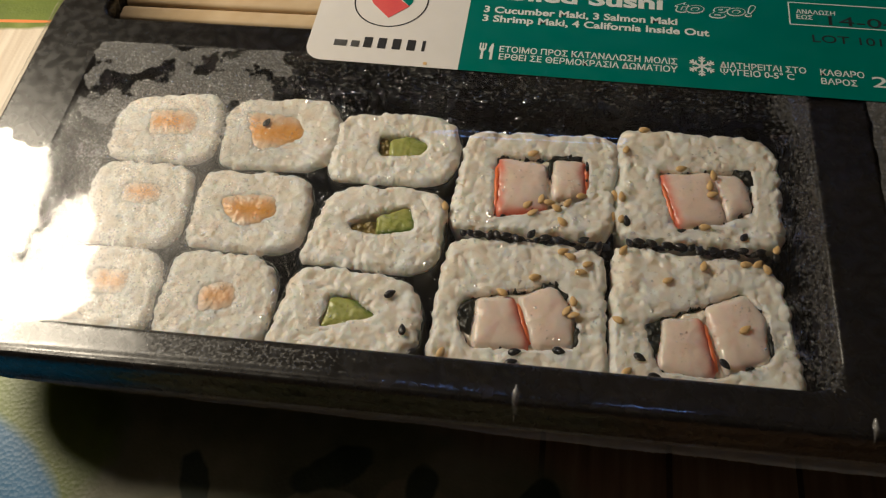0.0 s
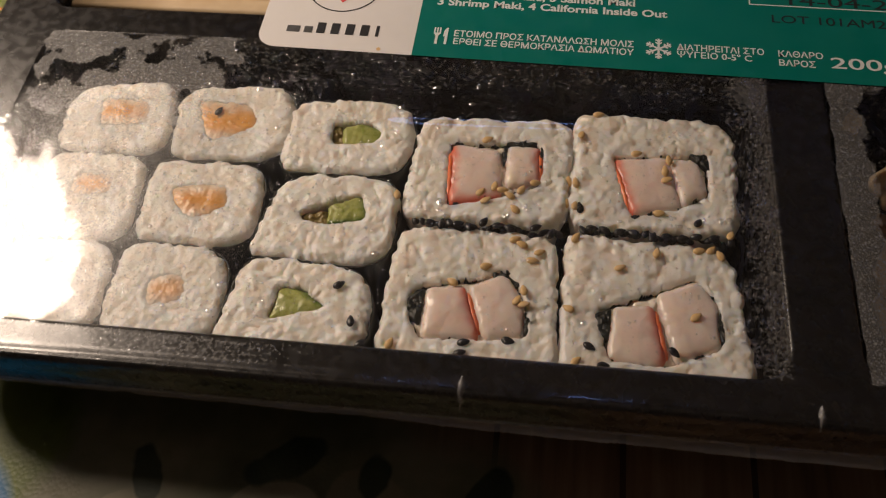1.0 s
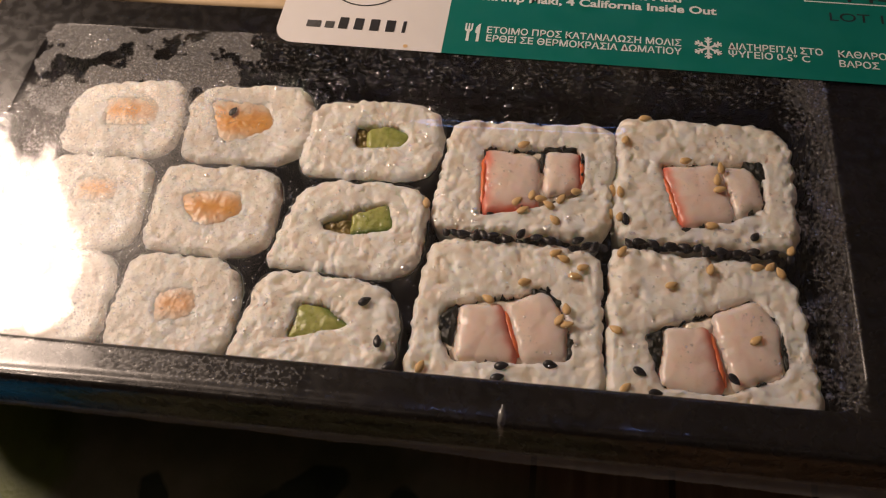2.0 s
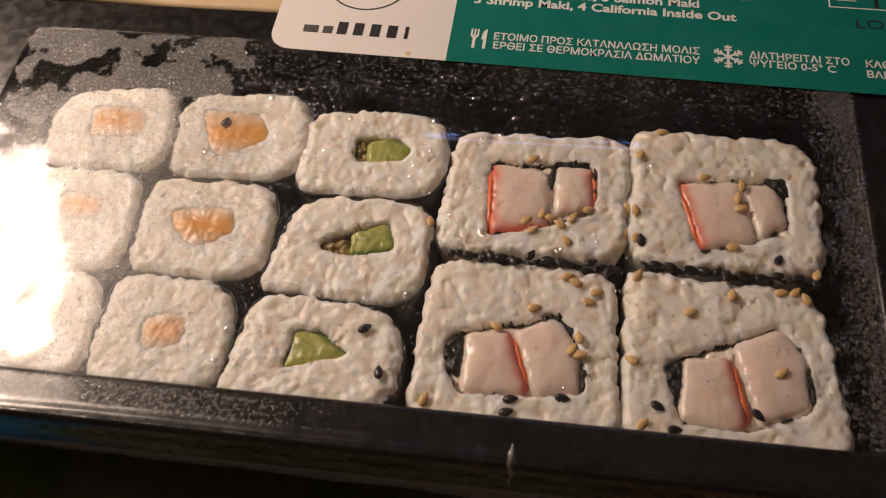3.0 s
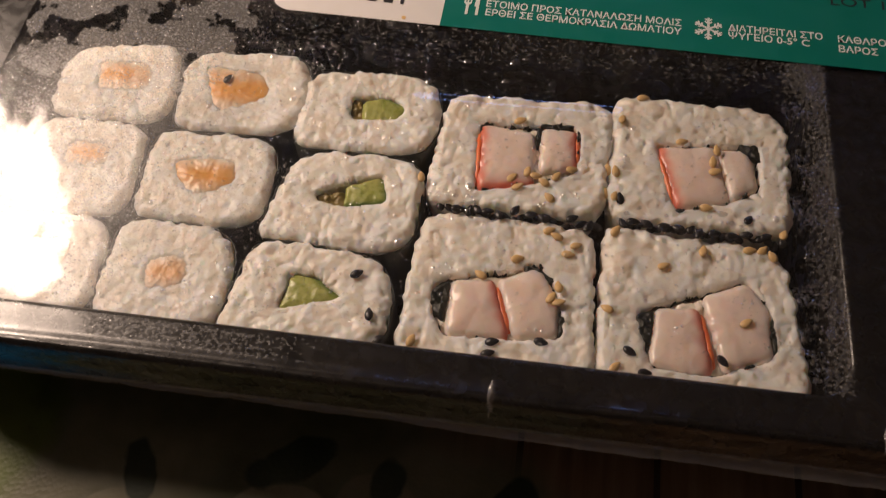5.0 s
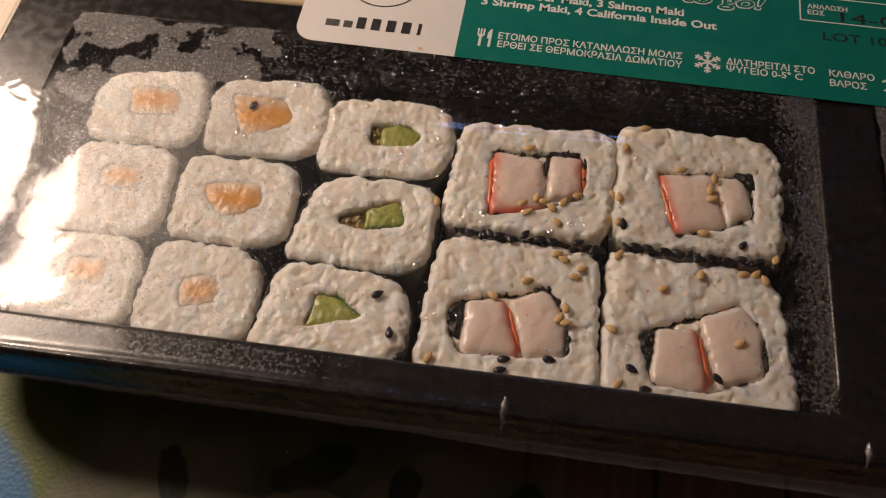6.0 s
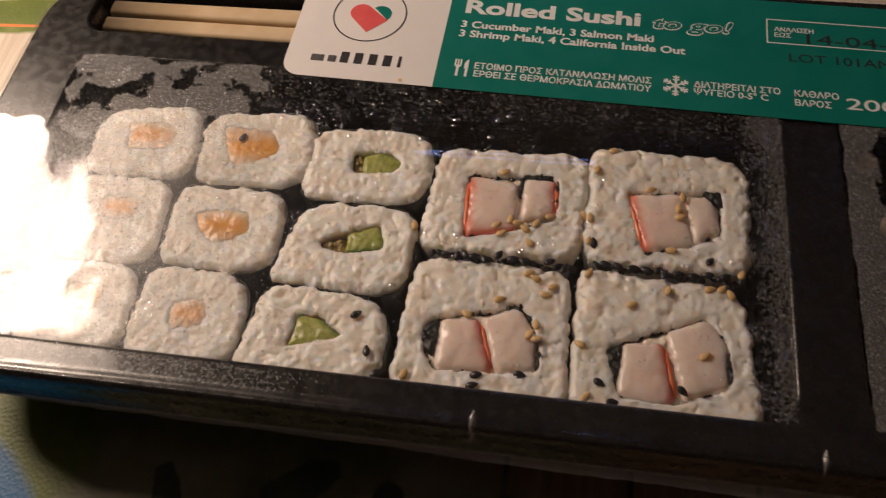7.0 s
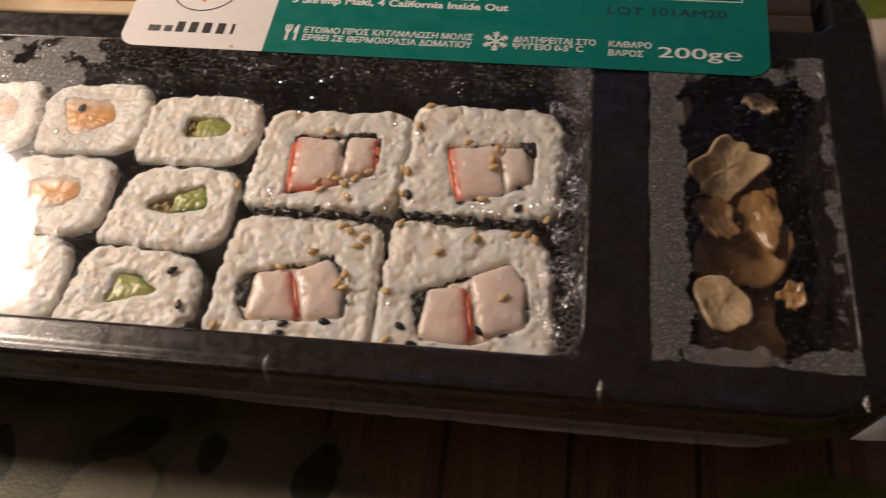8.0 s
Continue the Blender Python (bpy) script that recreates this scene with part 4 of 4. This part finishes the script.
ring("logo_ring", -18.8, 20.6, 8.6, 8.95, M_INKBLACK)
flat("logo_shape", corner(-20.9, 21.0, 2.75, 225, 45) + [(-14.2, 19.0), (-18.5, 14.7)], 0.09, M_INKRED, words="red lobe of a two-coloured emblem")
flat("logo_shape", [(-17.0, 21.9)] + corner(-16.2, 21.0, 2.6, 135, -45), 0.075, M_GREEN, words="teal lobe of a two-coloured emblem")
for x0, w, h, dark in ((-29.6, 3.0, 1.9, 0), (-25.6, 1.9, 1.9, 0), (-22.7, 1.9, 3.3, 1), (-19.4, 1.9, 3.3, 1), (-16.0, 1.9, 3.3, 1), (-12.6, 1.9, 3.3, 1), (-9.1, 0.7, 3.3, 1)):
    flat("bar", [(x0, 4.6), (x0 + w, 4.6), (x0 + w, 4.6 + h), (x0, 4.6 + h)], 0.09, M_INKBLACK if dark else M_INKGREY)


def text(words, u, v, cap, width, material, bold=0.0, shear=0.0, name="printed_text"):
    """A printed line: its left end at u, its baseline at v, millimetres on the label."""
    cu = bpy.data.curves.new(name, "FONT")
    cu.body, cu.size, cu.offset, cu.shear, cu.resolution_u = words, 1.0, bold, shear, 3
    ob = bpy.data.objects.new(name, cu)
    scene.collection.objects.link(ob)
    bpy.context.view_layer.update()
    me = bpy.data.meshes.new_from_object(ob.evaluated_get(bpy.context.evaluated_depsgraph_get()))
    bpy.data.objects.remove(ob)
    co = np.empty(len(me.vertices) * 3)
    me.vertices.foreach_get("co", co)
    co = co.reshape(-1, 3)
    x0, x1 = co[:, 0].min(), co[:, 0].max()
    co[:, 0] = (u + (co[:, 0] - x0) * width / (x1 - x0)) * MM
    co[:, 1] = (v + co[:, 1] * cap / 0.70) * MM
    co[:, 2] = 0.1 * MM
    me.vertices.foreach_set("co", co.ravel())
    me.materials.clear()
    me.update()
    return part(name, me, material, label)


text("Rolled Sushi", 3.8, 23.7, 4.2, 41, M_INKWHITE, 0.035)
text("to go!", 47.4, 23.3, 3.6, 18.4, M_INKWHITE, 0.05, 0.25)
inner = text("to go!", 47.75, 23.42, 3.4, 17.8, M_GREEN, 0.012, 0.25)
inner.location.z = 0.06 * MM
text("3 Cucumber Maki, 3 Salmon Maki", 3.5, 18.9, 2.1, 44.6, M_INKWHITE, 0.03)
text("3 Shrimp Maki, 4 California Inside Out", 3.5, 15.9, 2.1, 51.7, M_INKWHITE, 0.03)
text("ΕΤΟΙΜΟ ΠΡΟΣ ΚΑΤΑΝΑΛΩΣΗ ΜΟΛΙΣ", 8.6, 6.3, 1.75, 39.5, M_INKWHITE, 0.02)
text("ΕΡΘΕΙ ΣΕ ΘΕΡΜΟΚΡΑΣΙΑ ΔΩΜΑΤΙΟΥ", 8.7, 3.9, 1.75, 39.5, M_INKWHITE, 0.02)
text("ΔΙΑΤΗΡΕΙΤΑΙ ΣΤΟ", 57.3, 6.4, 1.7, 18.3, M_INKWHITE, 0.02)
text("ΨΥΓΕΙΟ 0-5° C", 57.3, 4.3, 1.7, 15.7, M_INKWHITE, 0.02)
text("ΚΑΘΑΡΟ", 78.5, 6.3, 1.7, 9.2, M_INKWHITE, 0.02)
text("ΒΑΡΟΣ", 78.5, 3.7, 1.7, 7.5, M_INKWHITE, 0.02)
text("200g℮", 89.1, 3.9, 3.1, 17.7, M_INKWHITE, 0.01)
text("ΑΝΑΛΩΣΗ", 74.7, 25.4, 1.3, 8.6, M_INKWHITE, 0.02)
text("ΕΩΣ", 74.7, 23.6, 1.3, 3.6, M_INKWHITE, 0.02)
text("14-04-20", 81.7, 22.2, 3.0, 24.6, M_INKBLACK, 0.0)
text("LOT 101AM20", 77.7, 16.4, 2.4, 26.1, M_INKBLACK, 0.0)
for x0, y0, x1, y1 in ((73, 21.5, 107.4, 21.8), (73, 28.8, 107.4, 29.1), (73, 21.8, 73.3, 28.8), (107.1, 21.8, 107.4, 28.8)):
    flat("frame_line", [(x0, y0), (x1, y0), (x1, y1), (x0, y1)], 0.07, M_INKWHITE)
# fork and knife
for pts in ([(4.5, 3.6), (5.1, 3.6), (5.1, 6.2), (5.6, 6.8), (5.6, 8.7), (5.25, 8.7), (5.25, 7.0), (4.97, 7.0), (4.97, 8.7), (4.63, 8.7), (4.63, 7.0), (4.35, 7.0), (4.35, 8.7), (4.0, 8.7), (4.0, 6.8), (4.5, 6.2)],
            [(6.6, 3.6), (7.2, 3.6), (7.2, 8.8), (6.8, 8.6), (6.3, 7.6), (6.2, 6.0), (6.6, 6.0)]):
    flat("icon", pts, 0.07, M_INKWHITE)


def snowflake(cx, cy, r):
    verts, faces = [], []

    def stroke(x0, y0, x1, y1, w=0.24):
        d = Vector((x1 - x0, y1 - y0)).normalized()
        nx, ny = -d.y * w, d.x * w
        b = len(verts)
        for x, y in ((x0 + nx, y0 + ny), (x0 - nx, y0 - ny), (x1 - nx, y1 - ny), (x1 + nx, y1 + ny)):
            verts.append((x * MM, y * MM, (0.11 + 0.002 * len(faces)) * MM))
        faces.append((b, b + 1, b + 2, b + 3))

    for k in range(6):
        a = radians(60 * k + 30)
        ux, uy = math.cos(a), math.sin(a)
        stroke(cx, cy, cx + r * ux, cy + r * uy)
        for sgn in (-1, 1):
            for q, ln in ((0.45, 0.3), (0.7, 0.3)):
                bx, by = cx + q * r * ux, cy + q * r * uy
                a2 = a + sgn * radians(50)
                stroke(bx, by, bx + ln * r * math.cos(a2), by + ln * r * math.sin(a2), 0.18)
    part("icon", mesh_from("icon", verts, faces, False), M_INKWHITE, label)


snowflake(53.4, 6.3, 3.0)
flat("speck", corner(-7.6, 0.9, 0.5, 0, 330, 7), 0.07, M_SESAME)

# ---- the wrap ----
def smooth(e0, e1, v):
    t = np.clip((v - e0) / (e1 - e0), 0, 1)
    return t * t * (3 - 2 * t)


def film_height(x, y):
    """The stretched wrap sags a little over the wells and folds behind the rolls."""
    inside = smooth(-86, -74, x) * (1 - smooth(64, 76, x)) * smooth(-36.5, -26, y) * (1 - smooth(26, 37, y))
    side = smooth(87, 96, x) * (1 - smooth(115, 124, x)) * smooth(-36.5, -26, y) * (1 - smooth(22, 34, y))
    z = FILM - 0.4 * inside - 0.4 * side
    ridge = smooth(-26, 6, x) * (1 - smooth(36, 41, x))
    yr = 14.7 + 0.02 * (x - 20)
    z = z - ridge * 1.3 * np.exp(-((y - yr - 4.2) / 3.1) ** 2)
    return z


def within(x, y, r=22.0):
    """Whether a place lies inside the rounded outline of the tray."""
    dx = max(OUTER[0] + r - x, x - OUTER[1] + r, 0.0)
    dy = max(OUTER[2] + r - y, y - OUTER[3] + r, 0.0)
    return math.hypot(dx, dy) < r - 0.2


def film_sheet(wrap):
    xs, ys = np.arange(-100, 134.5, 1.0), np.concatenate([np.arange(-43.5, -38, 0.25), np.arange(-38, 68.6, 1.0)])
    gx, gy = np.meshgrid(xs, ys)
    gz = film_height(gx, gy)
    edge = np.minimum.reduce([gx + 100, 134 - gx, gy + 43.5, 68.5 - gy])
    wob = np.array([[noise.noise((x * 0.06, y * 0.06, 1.7)) + 0.35 * noise.noise((x * 0.2, y * 0.2, 5.1)) for x in xs] for y in ys])
    under = smooth(-38, -34, gx) * (1 - smooth(112, 116, gx)) * smooth(30, 33, gy)
    gz = gz + wob * 0.10 * (1 - under) * smooth(0, 6, edge)
    gz = gz + 0.42 * np.exp(-((gy + 43.3 + 0.35 * np.sin(gx * 0.045)) / 0.9) ** 2) * smooth(-96, -90, gx) * (1 - smooth(125, 133, gx)) * (1 + 0.35 * wob)
    nx, ny = len(xs), len(ys)
    verts = np.stack([gx, gy, gz], -1).reshape(-1, 3) * MM
    faces = [(j * nx + i, j * nx + i + 1, (j + 1) * nx + i + 1, (j + 1) * nx + i) for j in range(ny - 1) for i in range(nx - 1)
             if within(xs[i] + 0.5, (ys[j] + ys[j + 1]) / 2)]
    me = mesh_from("film", verts, faces)
    # how wet the inside of the wrap is: veil, crisp patches, coarse flecks
    x, y = gx.ravel(), gy.ravel()
    main = smooth(-86, -84, x) * (1 - smooth(74.6, 75.8, x)) * smooth(-37.5, -36.5, y) * (1 - smooth(36, 37.2, y))
    well = smooth(86.8, 87.6, x) * (1 - smooth(122.6, 124, x)) * smooth(-36.8, -35.8, y) * (1 - smooth(36, 37.2, y))
    veil = main * (1 - smooth(-56, -20, x)) * (1 - smooth(12, 24, y))
    veil = np.maximum(veil * 1.0, main * 0.10)
    patch = main * (1 - smooth(-46, -30, x)) * smooth(2, 16, y) * 0.66
    patch = np.maximum(patch, well * (1 - smooth(91, 98, x)) * 1.0)
    patch = np.maximum(patch, well * (0.75 * (1 - smooth(-35, -29, y)) + 0.55 * smooth(24, 32, y) + 0.5 * smooth(116, 122, x)))
    fleck = main * (smooth(64, 74, x) * 0.62 + 0.34 * smooth(20, 27, y) * smooth(-50, -36, x) + 0.06)
    fleck = np.maximum(fleck, (1 - smooth(-25, 5, x)) * smooth(-42.8, -41.8, y) * (1 - smooth(-38, -37, y)) * smooth(-86, -80, x) * 0.55)
    fleck = np.maximum(fleck, well * 0.30)
    at = me.attributes.new("mist", "FLOAT_COLOR", "POINT")
    at.data.foreach_set("color", np.column_stack([veil, np.clip(patch, 0, 1), np.clip(fleck, 0, 1), np.maximum((1 - smooth(-41.8, -40.6, y)) * (1 - 0.45 * smooth(-40, 60, x)), (1 - smooth(-37.6, -37.0, y)) * (1 - 0.55 * smooth(-54, -46, x) - 0.45 * smooth(0, 40, x)))]).astype(np.float32).ravel())
    return part("film", me, M_MIST, wrap)


def film_skirt(wrap):
    rows = []
    for off, z in ((0.0, FILM), (0.3, FILM - 0.03), (0.7, FILM - 0.15), (1.05, FILM - 0.45), (1.3, FILM - 0.9), (1.5, FILM - 2.0), (1.75, FILM - 3.5), (2.0, FILM - 5.4), (2.6, FILM - 7.8)):
        pts = np.array(round_rect(*OUTER, 22, off, 20))
        if not rows:
            seg = np.linalg.norm(np.diff(np.vstack([pts, pts[:1]]), axis=0), axis=1)
            dense = []
            for i in range(len(pts)):
                k = max(1, int(seg[i] / 2.5))
                dense += [(i, j / k) for j in range(k)]
        line = np.array([pts[i] * (1 - s) + pts[(i + 1) % len(pts)] * s for i, s in dense])
        amp = 0.0 if off == 0 else 0.22 + 0.1 * off
        rows.append([(x, y, z + amp * noise.noise((x * 0.16, y * 0.16, z * 0.3))) for x, y in line])
    n = len(rows[0])
    me = mesh_from("film_skirt", np.array(rows).reshape(-1, 3) * MM, ring_faces(len(rows), n))
    return part("film_skirt", me, M_FILM, wrap, "clear wrap folded down over the tray edge")


def film_seam(wrap):
    """The crimped fin along the front, with a saw-toothed edge."""
    xs = np.arange(-76, 112, 0.3)
    verts = []
    for j in range(6):
        s = j / 5
        for i, x in enumerate(xs):
            reach = (0.8 + 1.3 * smooth(-60, 90, x)) * (0.25 + 0.75 * smooth(-76, -64, x)) * (1 - 0.7 * smooth(104, 112, x)) + 0.5 * noise.noise((x * 0.05, 0.3, 2)) + 0.2 * noise.noise((x * 0.31, 0.9, 6))
            tooth = (0.16 + 0.1 * noise.noise((x * 0.4, 3.3, 1))) * (1 if (i // 2) % 2 else -1) if j == 5 else 0
            y = -45.9 - reach * s - tooth * 0.6
            z = FILM - 6.9 + s * (0.45 * noise.noise((x * 0.045, 1.7, 4)) + 0.25 * noise.noise((x * 0.17, 2.7, 8))) - 0.8 * s + 0.25 * math.sin(s * 9) * (1 - s * 0.5)
            verts.append((x, y, z))
    me = mesh_from("seam", np.array(verts) * MM, ring_faces(6, len(xs), False))
    return part("seam", me, M_SEAM, wrap, "crimped saw-toothed seam of the clear wrap")


def film_flap(wrap):
    nx, ny = 22, 16
    verts = []
    for j in range(ny):
        for i in range(nx):
            u, v = i / (nx - 1), j / (ny - 1)
            x = 120 + 20 * u - 1.0 * v * u
            y = -47 + 14 * v * u
            z = FILM - 1.5 + 2.5 * u * math.sin(v * 3.0) + 0.8 * noise.noise((x * 0.22, y * 0.25, 9))
            verts.append((x, y, z))
    me = mesh_from("corner_flap", np.array(verts) * MM, ring_faces(ny, nx, False))
    return part("corner_flap", me, M_FLAP, wrap, "crumpled corner of the clear wrap")


def film_crease(wrap, x, y, ln, rot):
    """A pinched, whitish fold in the wrap over the front rim."""
    verts = []
    for j in range(9):
        s = j / 8
        w = 0.55 * math.sin(math.pi * min(1, s * 1.05 + 0.05)) + 0.08
        yy = y + ln * (0.5 - s)
        zz = FILM + 0.25 - 1.6 * max(0.0, -43.2 - yy)
        for i in range(4):
            verts.append((x + w * (i / 1.5 - 1) + 0.3 * noise.noise((s * 6, x, 1)), yy, zz + (0.45 if i in (1, 2) else 0.0)))
    me = mesh_from("crease", np.array(verts) * MM, ring_faces(9, 4, False))
    return part("crease", me, M_FLAP, wrap, "pinched whitish crease in the wrap")


def milky(name, white):
    m, nt, bs = mat(name)
    out = nt.nodes["Material Output"]
    tr, gl, df = nt.nodes.new("ShaderNodeBsdfTransparent"), nt.nodes.new("ShaderNodeBsdfGlossy"), nt.nodes.new("ShaderNodeBsdfDiffuse")
    gl.inputs["Roughness"].default_value = 0.2
    df.inputs[0].default_value = (0.8, 0.8, 0.8, 1)
    nt.links.new(bump(nt, noise_at(nt, 500, 3), 0.5 * MM), gl.inputs["Normal"])
    m1, m2 = nt.nodes.new("ShaderNodeMixShader"), nt.nodes.new("ShaderNodeMixShader")
    m1.inputs[0].default_value = white
    nt.links.new(tr.outputs[0], m1.inputs[1])
    nt.links.new(df.outputs[0], m1.inputs[2])
    nt.links.new(film_gloss(nt, 0.07), m2.inputs[0])
    nt.links.new(m1.outputs[0], m2.inputs[1])
    nt.links.new(gl.outputs[0], m2.inputs[2])
    nt.links.new(m2.outputs[0], out.inputs["Surface"])
    return m


def droplets(wrap):
    """Drops that hang on the inside of the wrap: too many to count, one mesh."""
    r0 = np.random.default_rng(21)
    dome = [(0, 0, 0.42)] + [(0.6 * math.cos(a), 0.6 * math.sin(a), 0.28) for a in np.arange(6) * math.pi / 3] + [(math.cos(a), math.sin(a), 0.0) for a in np.arange(6) * math.pi / 3 + 0.5]
    dome_f = [(0, 1 + k, 1 + (k + 1) % 6) for k in range(6)] + [(1 + k, 7 + k, 7 + (k + 1) % 6, 1 + (k + 1) % 6) for k in range(6)]
    dome = np.array(dome)
    spots = []

    def scatter(n, x0, x1, y0, y1, lo, hi, clump=0.0):
        made = 0
        while made < n:
            x, y = r0.uniform(x0, x1), r0.uniform(y0, y1)
            if clump and noise.noise((x * 0.22, y * 0.22, 7.7)) < clump * r0.uniform(0.3, 1.0):
                continue
            spots.append((x, y, lo + (hi - lo) * r0.random() ** 3))
            made += 1

    scatter(5200, -84, -18, -35, 26, 0.08, 0.26)
    scatter(500, -84, 74, 20, 36, 0.1, 0.30, 0.25)
    scatter(500, -84, 74, 20, 36, 0.1, 0.34)
    scatter(1500, 67, 75.5, -35, 34, 0.12, 0.42, 0.1)
    scatter(1500, -30, 68, -34, 20, 0.1, 0.32, 0.1)
    scatter(240, 88, 123, -34, 30, 0.12, 0.4, 0.1)
    scatter(70, -50, 60, -34, 30, 0.3, 0.8)
    scatter(26, 4, 68, -7.6, -4.4, 0.4, 0.85)
    verts, faces = [], []
    for x, y, r in spots:
        b = len(verts)
        z = float(film_height(np.array(x), np.array(y))) + 0.03
        e = r0.uniform(0.8, 1.25)
        for px, py, pz in dome:
            verts.append(((x + r * px * e) * MM, (y + r * py / e) * MM, (z + r * pz) * MM))
        faces += [tuple(b + v for v in q) for q in dome_f]
    ob = part("condensation", mesh_from("condensation", verts, faces), M_WATER, wrap, "fine water drops under the clear wrap")
    ob["kind"] = "stuff"
    return ob


M_SEAM, M_FLAP = milky("crimped_film", 0.30), milky("creased_film", 0.22)
wrap = thing("plastic_wrap", "clear misted plastic wrap with water drops, stretched over the tray", "plastic wrap")
film_sheet(wrap)
film_skirt(wrap)
film_seam(wrap)
film_flap(wrap)
droplets(wrap)
film_crease(wrap, 19.0, -43.6, 5.0, 0)
film_crease(wrap, 79.0, -42.8, 3.6, 0)
film_crease(wrap, 122.8, -41.5, 3.0, 0)
